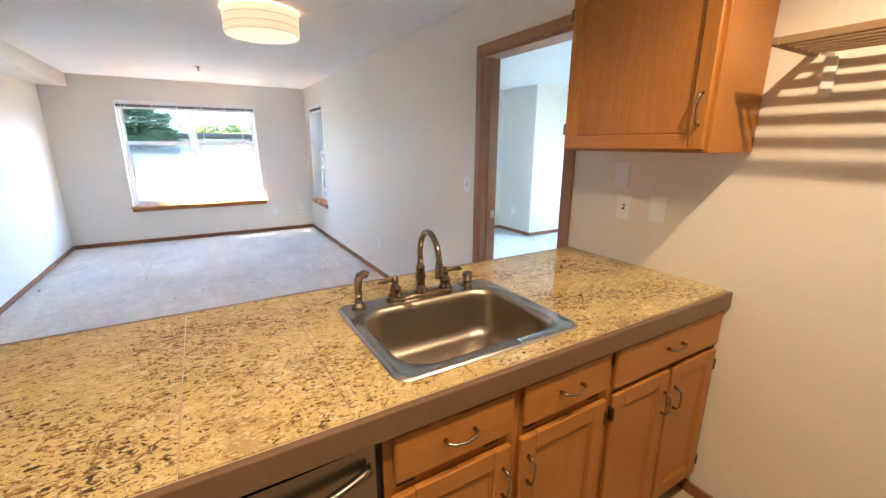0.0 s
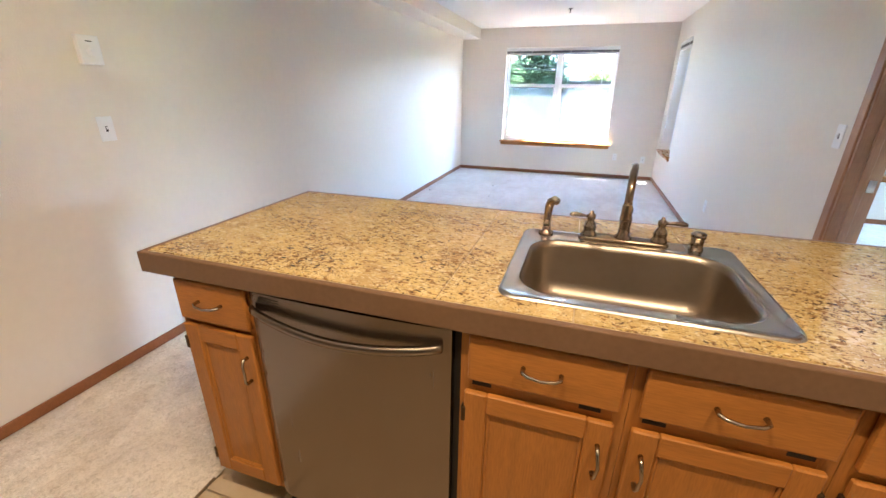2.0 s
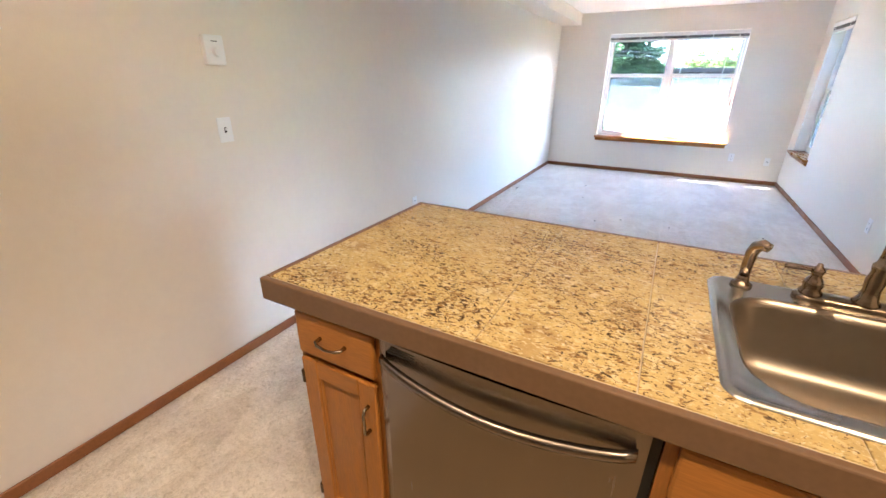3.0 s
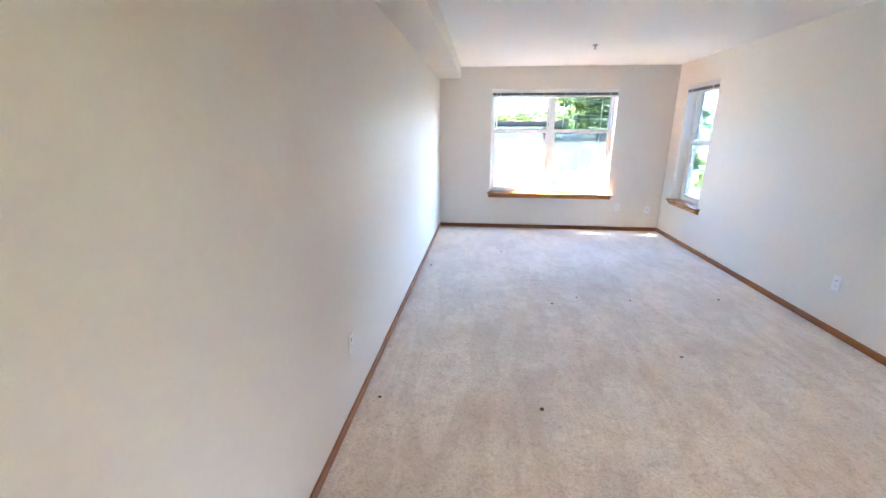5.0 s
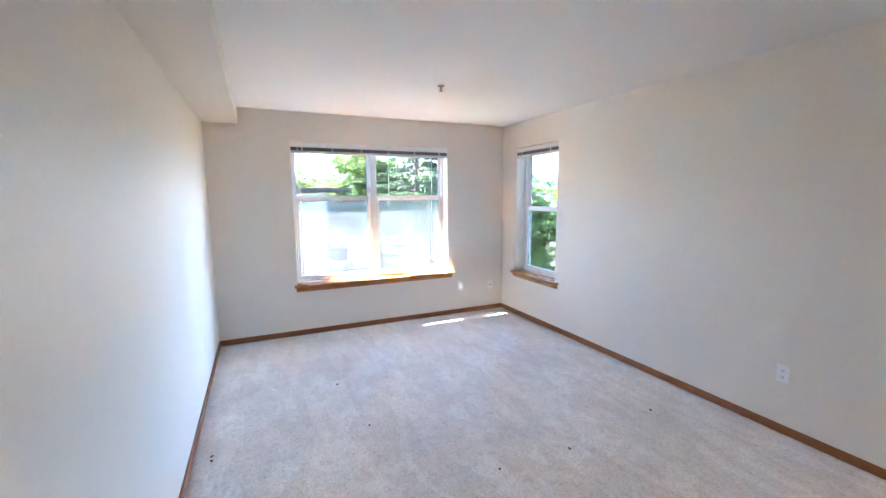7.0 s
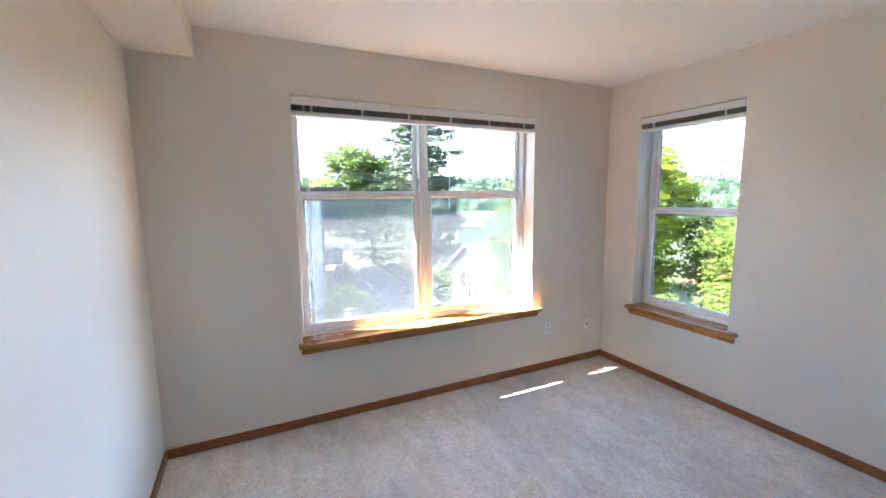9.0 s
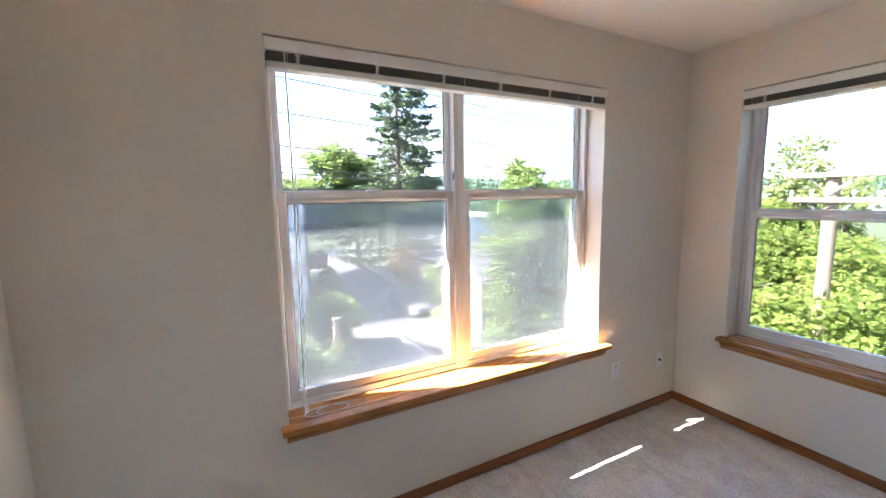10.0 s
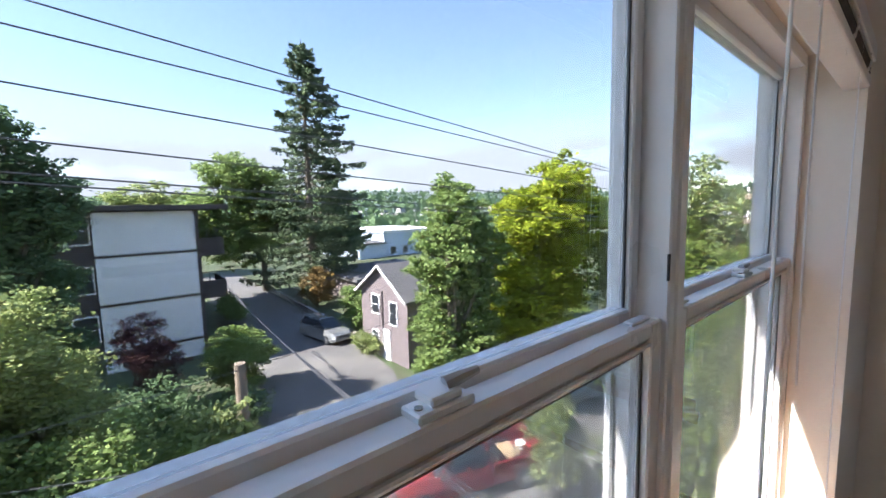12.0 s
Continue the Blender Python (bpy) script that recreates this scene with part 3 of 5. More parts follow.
def drawer_front(cab, x0, x1, z0, z1, pulls=True):
    bm = boxes((x0, x1, FACE - 0.019, FACE - 0.001, z0, z1), bevel=0.006, segments=2)
    d = part("drawer", bm, OAK_X, cab)
    if pulls:
        pull(d, (x0 + x1) / 2, (z0 + z1) / 2 + 0.004)
    return d


def panel_door(cab, x0, x1, z0, z1, pull_x, pull_z, hinge_x):
    """Frame-and-panel door facing -y."""
    w = 0.058
    y0, y1 = FACE - 0.019, FACE - 0.001
    d = part("cabinet_door", boxes((x0, x0 + w, y0, y1, z0, z1), (x1 - w, x1, y0, y1, z0, z1), bevel=0.004), OAK, cab)
    pieces("door_rail", [(x0 + w, x1 - w, y0 + 0.0006, y1, z1 - w, z1), (x0 + w, x1 - w, y0 + 0.0006, y1, z0, z0 + w)], OAK_X, d, 0.003)
    part("moulding", boxes((x0 + w, x0 + w + 0.009, y0 + 0.005, y1, z0 + w, z1 - w), (x1 - w - 0.009, x1 - w, y0 + 0.005, y1, z0 + w, z1 - w), (x0 + w + 0.009, x1 - w - 0.009, y0 + 0.005, y1, z1 - w - 0.009, z1 - w), (x0 + w + 0.009, x1 - w - 0.009, y0 + 0.005, y1, z0 + w, z0 + w + 0.009), bevel=0.003), OAK, d)
    part("door_panel", boxes((x0 + w, x1 - w, y0 + 0.010, y1 - 0.002, z0 + w, z1 - w)), OAK, d)
    pull(d, pull_x, pull_z, upright=True)
    for hz in (z1 - 0.07, z0 + 0.07):
        part("hinge", boxes((hinge_x - 0.006, hinge_x + 0.006, y0 - 0.003, y1, hz - 0.024, hz + 0.024), bevel=0.003), mat("bronze_hinge", (0.09, 0.06, 0.035), 0.4, 0.9, var=0.1) if "bronze_hinge" not in bpy.data.materials else bpy.data.materials["bronze_hinge"], d, "small bronze hinge")
    return d


def base_cabinet(label, x0, x1, split, high=0.905):
    cab = thing("base_cabinet", label, "cabinet", "peninsula base cabinets")
    t = 0.018
    bm = boxes((x0, x0 + t, FACE + 0.02, 2.80, 0.10, high), (x1 - t, x1, FACE + 0.02, 2.80, 0.10, high), (x0 + t, x1 - t, 2.782, 2.80, 0.10, 0.905), (x0 + t, x1 - t, FACE + 0.02, 2.782, 0.10, 0.118))
    part("body", bm, OAK, cab)
    part("toe_kick", boxes((x0, x1, 2.285, 2.30, 0.0, 0.10)), DARKROOM, cab, "dark recessed toe kick")
    frames = [(x0, x0 + 0.030, FACE, FACE + 0.02, 0.10, 0.905), (x1 - 0.030, x1, FACE, FACE + 0.02, 0.10, 0.905)]
    rails = [(x0 + 0.03, x1 - 0.03, FACE + 0.001, FACE + 0.02, 0.885, 0.905), (x0 + 0.03, x1 - 0.03, FACE + 0.001, FACE + 0.02, 0.715, 0.77), (x0 + 0.03, x1 - 0.03, FACE + 0.001, FACE + 0.02, 0.10, 0.15)]
    pieces("face_stile", frames, OAK, cab)
    pieces("face_rail", rails, OAK_X, cab)
    for d in split:
        if d[0] == "drawer":
            drawer_front(cab, *d[1:])
        else:
            panel_door(cab, *d[1:])
    return cab


DZ = (0.122, 0.728)
c = base_cabinet("narrow honey oak base cabinet with one drawer over a door", 0.372, 0.658, [("drawer", 0.385, 0.648, 0.757, 0.893), ("door", 0.385, 0.648, DZ[0], 0.738, 0.622, 0.62, 0.385)])
c = base_cabinet("honey oak sink cabinet with a drawer front over a panelled door", 1.290, 1.677, [("drawer", 1.312, 1.660, 0.765, 0.893), ("door", 1.304, 1.655, *DZ, 1.628, 0.62, 1.304)], 0.74)
for x in (1.345, 1.60):
    part("vent_slot", boxes((x - 0.024, x + 0.024, FACE - 0.0006, FACE + 0.004, 0.741, 0.752)), BLACK, c, "dark slot under the drawer front")
c = base_cabinet("honey oak sink cabinet with a drawer front over a panelled door", 1.678, 2.066, [("drawer", 1.698, 2.053, 0.765, 0.893), ("door", 1.692, 2.050, *DZ, 1.720, 0.62, 2.050)], 0.74)
for x in (1.735, 2.005):
    part("vent_slot", boxes((x - 0.024, x + 0.024, FACE - 0.0006, FACE + 0.004, 0.741, 0.752)), BLACK, c, "dark slot under the drawer front")
c = base_cabinet("wide honey oak base cabinet with a drawer over two doors", 2.067, 2.736, [("drawer", 2.085, 2.724, 0.752, 0.893), ("door", 2.090, 2.405, *DZ, 2.382, 0.60, 2.090), ("door", 2.425, 2.724, *DZ, 2.450, 0.60, 2.724)])


# dishwasher
dwr = thing("dishwasher", "stainless steel dishwasher with a bowed bar handle", "dishwasher")
part("body", boxes((0.668, 1.262, 2.23, 2.76, 0.10, 0.885)), BLACK, dwr, "black tub")
bm = bmesh.new()
nx = 24
front = []
for z in (0.105, 0.898):
    row = []
    for i in range(nx + 1):
        x = 0.666 + 0.602 * i / nx
        s = abs(2 * i / nx - 1)
        row.append(bm.verts.new((x, 2.176 + 0.010 * s ** 2 + (0.008 if s > 0.985 else 0), z)))
    front.append(row)
for i in range(nx):
    bm.faces.new((front[0][i], front[0][i + 1], front[1][i + 1], front[1][i]))
box(bm, 0.666, 1.268, 2.196, 2.228, 0.105, 0.898)
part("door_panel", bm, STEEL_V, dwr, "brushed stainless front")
bm = bmesh.new()
pts, n = [], 24
for k in range(n + 1):
    s = k / n
    pts.append((0.684 + 0.566 * s, 2.174 - 0.036 * math.sin(math.pi * s) ** 0.6, 0.850 - 0.030 * math.sin(math.pi * s)))
ring = []
for k, p in enumerate(pts):
    ring.append([bm.verts.new((p[0], p[1] + dy, p[2] + dz)) for dy, dz in ((-0.006, 0.010), (0.006, 0.013), (0.010, 0.0), (0.006, -0.013), (-0.006, -0.010), (-0.010, 0.0))])
for a, b in zip(ring, ring[1:]):
    for j in range(6):
        bm.faces.new((a[j], a[(j + 1) % 6], b[(j + 1) % 6], b[j]))
bm.faces.new(ring[0])
bm.faces.new(ring[-1][::-1])
bmesh.ops.recalc_face_normals(bm, faces=bm.faces)
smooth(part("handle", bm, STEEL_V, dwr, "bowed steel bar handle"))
for k in range(3):
    part("vent_slot", boxes((0.700 + 0.004 * k, 0.776, 2.1795, 2.190, 0.8705 + 0.0075 * k, 0.8730 + 0.0075 * k)), BLACK, dwr)
part("toe_panel", boxes((0.668, 1.262, 2.27, 2.285, 0.0, 0.10)), BLACK, dwr, "black toe panel")
part("side_gap", boxes((1.270, 1.288, 2.215, 2.30, 0.0, 0.905)), BLACK, dwr)
part("side_gap", boxes((0.6585, 0.6655, 2.225, 2.30, 0.0, 0.905)), BLACK, dwr)
# back of the peninsula
tagged(part("peninsula_back", boxes((0.372, 2.736, 2.802, 2.90, 0.0, 0.905)), WALL), "painted back of the peninsula", "panel", kind="structure")

# counter: core, edge band, granite tiles
top = thing("countertop", "gold speckled granite tile countertop with a taupe edge", "countertop")
bm = bmesh.new()
sx0, sx1, sy0, sy1 = SINK[0] + 0.03, SINK[1] - 0.03, SINK[2] + 0.03, SINK[3] - 0.09
for s in ((CX0 + 0.02, sx0, CY0 + 0.02, CY1 - 0.02), (sx1, RX - 0.002, CY0 + 0.02, CY1 - 0.02), (sx0, sx1, CY0 + 0.02, sy0), (sx0, sx1, sy1, CY1 - 0.02)):
    box(bm, *s, 0.9055, 0.9635)
part("core", bm, GROUT, top)
part("edge_band", boxes((CX0, RX - 0.002, CY0, CY0 + 0.0195, 0.9055, 0.9715), (CX0, RX - 0.002, CY1 - 0.0195, CY1, 0.9055, 0.9715), (CX0, CX0 + 0.0195, CY0 + 0.02, CY1 - 0.02, 0.9055, 0.9715), bevel=0.004, segments=2), EDGE, top, "taupe brown edge band")
part("grout", boxes((CX0 + 0.0205, sx0, CY0 + 0.0205, CY1 - 0.0205, 0.9636, 0.9690), (sx1, RX - 0.003, CY0 + 0.0205, CY1 - 0.0205, 0.9636, 0.9690), (sx0 + 0.001, sx1 - 0.001, CY0 + 0.0205, sy0, 0.9636, 0.9690), (sx0 + 0.001, sx1 - 0.001, sy1, CY1 - 0.0205, 0.9636, 0.9690)), GROUT, top)
xs = [CX0 + 0.021, 0.607, 0.917, 1.227, 1.537, 1.847, 2.157, 2.467, RX - 0.003]
ys = [CY0 + 0.021, 2.488, 2.698, CY1 - 0.021]
G = 0.0016
for i in range(len(xs) - 1):
    for j in range(len(ys) - 1):
        a0, a1, b0, b1 = xs[i] + G, xs[i + 1] - G, ys[j] + G, ys[j + 1] - G
        cut = []
        if a1 <= sx0 or a0 >= sx1 or b1 <= sy0 or b0 >= sy1:
            cut = [(a0, a1, b0, b1)]
        else:
            if a0 < sx0:
                cut.append((a0, sx0, b0, b1))
            if a1 > sx1:
                cut.append((sx1, a1, b0, b1))
            m0, m1 = max(a0, sx0), min(a1, sx1)
            if b0 < sy0:
                cut.append((m0, m1, b0, sy0))
            if b1 > sy1:
                cut.append((m0, m1, sy1, b1))
        if cut:
            lift = 0.0004 * ((i * 7 + j * 3) % 3)
            part("tile", boxes(*[(q[0], q[1], q[2], q[3], 0.9640, 0.9725 + lift) for q in cut], bevel=0.0008), GRANITE, top)


# sink
def round_rect(x0, x1, y0, y1, r, n=6):
    pts = []
    for cx, cy, a0 in ((x1 - r, y1 - r, 0), (x0 + r, y1 - r, 90), (x0 + r, y0 + r, 180), (x1 - r, y0 + r, 270)):
        for k in range(n + 1):
            a = radians(a0 + 90 * k / n)
            pts.append((cx + r * math.cos(a), cy + r * math.sin(a)))
    return pts


def skin(bm, loops, close=False):
    rings = [[bm.verts.new(p) for p in loop] for loop in loops]
    for a, b in zip(rings, rings[1:]):
        n = len(a)
        for k in range(n):
            bm.faces.new((a[k], a[(k + 1) % n], b[(k + 1) % n], b[k]))
    if close:
        bm.faces.new(rings[-1])
    bmesh.ops.recalc_face_normals(bm, faces=bm.faces)


sink = thing("kitchen_sink", "drop-in single bowl brushed stainless steel sink", "sink")
Z = 0.9735
bowl = (SINK[0] + 0.045, SINK[1] - 0.045, SINK[2] + 0.045, SINK[3] - 0.095)
bm = bmesh.new()
loops = []
for g, z, r in ((0.0, Z, 0.045), (0.004, Z + 0.006, 0.043), (0.012, Z + 0.007, 0.038), (0.018, Z + 0.003, 0.034)):
    loops.append([(x, y, z) for x, y in round_rect(SINK[0] + g, SINK[1] - g, SINK[2] + g, SINK[3] - g, r)])
loops.append([(x, y, Z + 0.0035) for x, y in round_rect(bowl[0] - 0.006, bowl[1] + 0.006, bowl[2] - 0.006, bowl[3] + 0.006, 0.10)])
skin(bm, loops)
smooth(part("rim", bm, STEEL, sink, "flat steel rim with a raised edge"))
bm = bmesh.new()
loops = []
for g, z, r in ((-0.006, Z + 0.0035, 0.10), (0.0, Z + 0.001, 0.095), (0.006, Z - 0.02, 0.092), (0.014, Z - 0.13, 0.085), (0.024, Z - 0.165, 0.08), (0.055, Z - 0.182, 0.06), (0.12, Z - 0.186, 0.05), (0.165, Z - 0.190, 0.012)):
    loops.append([(x, y, z) for x, y in round_rect(bowl[0] + g, bowl[1] - g, bowl[2] + g, bowl[3] - g, r)])
skin(bm, loops, True)
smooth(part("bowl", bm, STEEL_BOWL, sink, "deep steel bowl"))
bm = bmesh.new()
lathe(bm, [(0.0, -0.1868), (0.018, -0.1868), (0.030, -0.187), (0.042, -0.1845), (0.046, -0.186)], ((bowl[0] + bowl[1]) / 2, (bowl[2] + bowl[3]) / 2, Z), 24)
smooth(part("drain", bm, CHROME, sink))

# faucet set
fz, fy = Z + 0.004, 2.745
fau = thing("faucet", "brushed nickel high-arc kitchen faucet with two lever handles", "faucet")
bm = bmesh.new()
skin(bm, [[(x, y, z) for x, y in round_rect(1.535 + g, 1.805 - g, fy - 0.026 + g, fy + 0.026 - g, 0.025 - g)] for g, z in ((0, fz), (0.0, fz + 0.008), (0.005, fz + 0.014), (0.010, fz + 0.015))], True)
smooth(part("deck_plate", bm, NICKEL, fau))
bm = bmesh.new()
lathe(bm, [(0.026, 0.012), (0.026, 0.018), (0.019, 0.028), (0.016, 0.05), (0.019, 0.075), (0.015, 0.095), (0.017, 0.102), (0.017, 0.112), (0.012, 0.118), (0.011, 0.13)], (1.670, fy, fz), 20)
smooth(part("spout_base", bm, NICKEL, fau))
arc = [(1.670, fy, fz + 0.11), (1.670, fy, fz + 0.16)]
ux, uy = -0.13, -0.99
for k in range(13):
    a = math.pi * (1 - k / 12 * 0.94)
    d = 0.09 + 0.09 * math.cos(a)
    arc.append((1.670 + ux * d, fy + uy * d, fz + 0.165 + 0.09 * math.sin(a)))
end = arc[-1]
arc.append((end[0] + 0.003 * ux, end[1] + 0.003 * uy, end[2] - 0.035))
bm = bmesh.new()
tube(bm, arc, 0.0105, 14)
smooth(part("spout", bm, NICKEL, fau))
bm = bmesh.new()
lathe(bm, [(0.0105, 0.022), (0.0135, 0.016), (0.0135, -0.004), (0.015, -0.018), (0.015, -0.026), (0.008, -0.0265), (0.0, -0.024)], arc[-1], 16)
smooth(part("spout_tip", bm, NICKEL, fau))
for hx, way in ((1.567, -1), (1.775, 1)):
    bm = bmesh.new()
    lathe(bm, [(0.024, 0.012), (0.024, 0.020), (0.018, 0.028), (0.021, 0.038), (0.017, 0.052), (0.010, 0.062), (0.013, 0.070), (0.014, 0.080), (0.006, 0.086), (0.006, 0.092), (0.0, 0.095)], (hx, fy, fz), 18)
    body = smooth(part("handle_base", bm, NICKEL, fau))
    bm = bmesh.new()
    tube(bm, [(hx, fy, fz + 0.074), (hx + way * 0.020, fy - 0.004, fz + 0.076), (hx + way * 0.038, fy - 0.008, fz + 0.079), (hx + way * 0.058, fy - 0.012, fz + 0.080), (hx + way * 0.068, fy - 0.014, fz + 0.079)], [0.006, 0.0045, 0.007, 0.008, 0.003], 10)
    smooth(part("lever", bm, NICKEL, body, "leaf-shaped lever"))

spr = thing("side_sprayer", "brushed nickel side sprayer on the sink rim", "sprayer")
bm = bmesh.new()
lathe(bm, [(0.024, 0.0), (0.024, 0.006), (0.016, 0.012), (0.013, 0.022), (0.013, 0.028), (0.011, 0.03)], (1.430, fy, fz), 18)
smooth(part("base", bm, NICKEL, spr))
bm = bmesh.new()
tube(bm, [(1.430, fy, fz + 0.026), (1.430, fy, fz + 0.06), (1.431, fy - 0.001, fz + 0.095), (1.436, fy - 0.006, fz + 0.112), (1.448, fy - 0.016, fz + 0.122), (1.458, fy - 0.024, fz + 0.118)], [0.012, 0.0125, 0.014, 0.015, 0.014, 0.012], 12)
smooth(part("spray_head", bm, NICKEL, spr))
cap = thing("air_gap_cap", "round ribbed nickel air gap cap on the sink rim", "air gap")
bm = bmesh.new()
lathe(bm, [(0.021, 0.0), (0.021, 0.005), (0.018, 0.007), (0.018, 0.038), (0.021, 0.040), (0.021, 0.052), (0.016, 0.057), (0.0, 0.058)], (1.880, fy, fz - 0.001), 20)
smooth(part("cap", bm, NICKEL, cap))

# upper cabinet: its door faces -x
upc = thing("upper_cabinet", "honey oak wall cabinet with a flat framed door", "cabinet")
UX, U0, U1, UZ = 2.445, 2.20, 2.815, 1.497
part("body", boxes((UX, RX - 0.002, U0, U1, UZ, CZ - 0.30), bevel=0.002), OAK, upc)
w = 0.052
ud = part("cabinet_door", boxes((UX - 0.009, UX - 0.001, U0 + 0.014, U1 - 0.014, UZ + 0.012, 2.118)), OAK, upc)
y0, y1, z0, z1 = U0 + 0.012, U1 - 0.012, UZ + 0.010, 2.12
pieces("door_stile", [(UX - 0.022, UX - 0.0095, y0, y0 + w, z0, z1), (UX - 0.022, UX - 0.0095, y1 - w, y1, z0, z1)], OAK, ud, 0.004)
pieces("door_rail", [(UX - 0.0215, UX - 0.0095, y0 + w, y1 - w, z0, z0 + w), (UX - 0.0215, UX - 0.0095, y0 + w, y1 - w, z1 - w, z1)], OAK_Y, ud, 0.004)
pieces("moulding", [(UX - 0.017, UX - 0.0095, y0 + w, y0 + w + 0.012, z0 + w, z1 - w), (UX - 0.017, UX - 0.0095, y1 - w - 0.012, y1 - w, z0 + w, z1 - w), (UX - 0.0168, UX - 0.0095, y0 + w + 0.012, y1 - w - 0.012, z0 + w, z0 + w + 0.012)], OAK, ud, 0.005)
part("door_panel", boxes((UX - 0.0115, UX - 0.0092, y0 + w + 0.010, y1 - w - 0.010, z0 + w + 0.010, z1 - w)), OAK, ud)
for hz in (UZ + 0.09, 2.04):
    part("hinge", boxes((UX - 0.024, UX - 0.004, y1 - 0.002, y1 + 0.009, hz - 0.024, hz + 0.024), bevel=0.003), NICKEL, ud, "small bronze hinge")
bm = bmesh.new()
hy = U0 + 0.035
tube(bm, [(UX - 0.022, hy, 1.585), (UX - 0.036, hy, 1.585), (UX - 0.044, hy, 1.60), (UX - 0.046, hy, 1.635), (UX - 0.044, hy, 1.67), (UX - 0.036, hy, 1.685), (UX - 0.022, hy, 1.685)], [0.006, 0.005, 0.0045, 0.004, 0.0045, 0.005, 0.006], 8)
smooth(part("handle", bm, CHROME, ud, "bowed satin metal pull"))

# shelf with brackets
shf = thing("wall_shelf", "brown slatted wooden shelf on small white wall brackets", "shelf")
for k in range(6):
    x = 2.470 + 0.0446 * k
    part("slat", boxes((x - 0.007, x + 0.007, 1.05, 2.066, 1.7955, 1.812 if k else 1.818), bevel=0.002), TAN, shf)
for y0, y1 in ((2.067, 2.088), (1.028, 1.049)):
    part("end_rail", boxes((2.4565, RX - 0.003, y0, y1, 1.795, 1.818), bevel=0.003), TAN, shf)
for by in (2.03, 1.2):
    bm = bmesh.new()
    box(bm, RX - 0.012, RX - 0.002, by - 0.016, by + 0.016, 1.668, 1.796)
    box(bm, 2.66, RX - 0.012, by - 0.008, by + 0.008, 1.786, 1.7945)
    bmesh.ops.bevel(bm, geom=list(bm.edges), offset=0.002, segments=1, affect="EDGES")
    part("bracket", bm, PLASTIC, shf, "white metal bracket")

# door casing and jamb
cas = thing("door_1", "stained wooden door casing round an open doorway", "doorway", kind="structure")
JW = 0.062
for sgn, face in ((-1, RX), (1, RX + 0.12)):
    x0, x1 = (face - 0.016, face - 0.0005) if sgn < 0 else (face + 0.0005, face + 0.016)
    part("casing", boxes((x0, x1, DOOR[1] + 0.001, DOOR[1] + JW, 0, DOOR[3] + JW), bevel=0.004), CASING, cas)
    part("casing", boxes((x0, x1, DOOR[0] - JW, DOOR[0] - 0.001, 0, DOOR[3] + JW), bevel=0.004), CASING, cas)
    part("casing", boxes((x0, x1, DOOR[0], DOOR[1], DOOR[3] + 0.001, DOOR[3] + JW), bevel=0.004), CASING, cas)
part("jamb", boxes((RX - 0.008, RX + 0.128, DOOR[1] - 0.019, DOOR[1] + 0.0005, 0, DOOR[3]), bevel=0.002), CASING, cas)
part("jamb", boxes((RX - 0.008, RX + 0.128, DOOR[0] - 0.0005, DOOR[0] + 0.019, 0, DOOR[3]), bevel=0.002), CASING, cas)
part("head_jamb", boxes((RX - 0.008, RX + 0.128, DOOR[0] + 0.019, DOOR[1] - 0.019, DOOR[3] - 0.019, DOOR[3]), bevel=0.002), CASING, cas)
part("stop", boxes((RX + 0.04, RX + 0.075, DOOR[1] - 0.030, DOOR[1] - 0.019, 0, DOOR[3] - 0.02), bevel=0.002), CASING, cas)
part("strike_plate", boxes((RX + 0.082, RX + 0.115, DOOR[1] - 0.0215, DOOR[1] - 0.019, 0.99, 1.05), bevel=0.001), CHROME, cas, "bright metal strike plate")

# ---- ceiling and wall fittings ----
lamp = thing("ceiling_lamp", "round cream fabric drum ceiling lamp, lit", "lamp")
bm = bmesh.new()
lathe(bm, [(0.255, 0.0), (0.255, 0.158), (0.250, 0.158), (0.250, 0.0), (0.255, 0.0)], (LAMP[0], LAMP[1], LAMP[2]), 48)
sh = smooth(part("shade", bm, SHADE, lamp, "cream fabric drum shade"))
for z in (0.002, 0.052, 0.105, 0.156):
    bm = bmesh.new()
    lathe(bm, [(0.2555, -0.0016), (0.2568, 0), (0.2555, 0.0016)], (LAMP[0], LAMP[1], LAMP[2] + z), 48)
    part("ring", bm, mat("shade_ring", (0.25, 0.16, 0.08), 0.5, var=0.1), lamp)
bm = bmesh.new()
lathe(bm, [(0.0, -0.004), (0.12, -0.003), (0.248, 0.004), (0.248, 0.008), (0.0, 0.006)], (LAMP[0], LAMP[1], LAMP[2]), 48)
smooth(part("diffuser", bm, DIFFUSER, lamp, "glowing lower diffuser"))
bm = bmesh.new()
cyl(bm, (LAMP[0], LAMP[1], 2.40), (LAMP[0], LAMP[1], CZ), 0.07, n=24)
part("canopy", bm, NICKEL, lamp)

# unseen fixture; only its first head follows from cast shadows
trk = thing("assumed_track_light", "assumed unseen kitchen track light with three warm bulbs, two added as fill", "lamp")
part("track", boxes((0.48, 2.22, TRACK_Y - 0.02, TRACK_Y + 0.02, 2.412, CZ - 0.002), bevel=0.004), PLASTIC, trk)
for tx, aim, power, cone in TRACK:
    bm = bmesh.new()
    lathe(bm, [(0.02, 0.11), (0.030, 0.10), (0.034, 0.05), (0.036, 0.045), (0.030, 0.095)], (tx, TRACK_Y, 2.31), 16)
    smooth(part("lamp_head", bm, PLASTIC, trk))

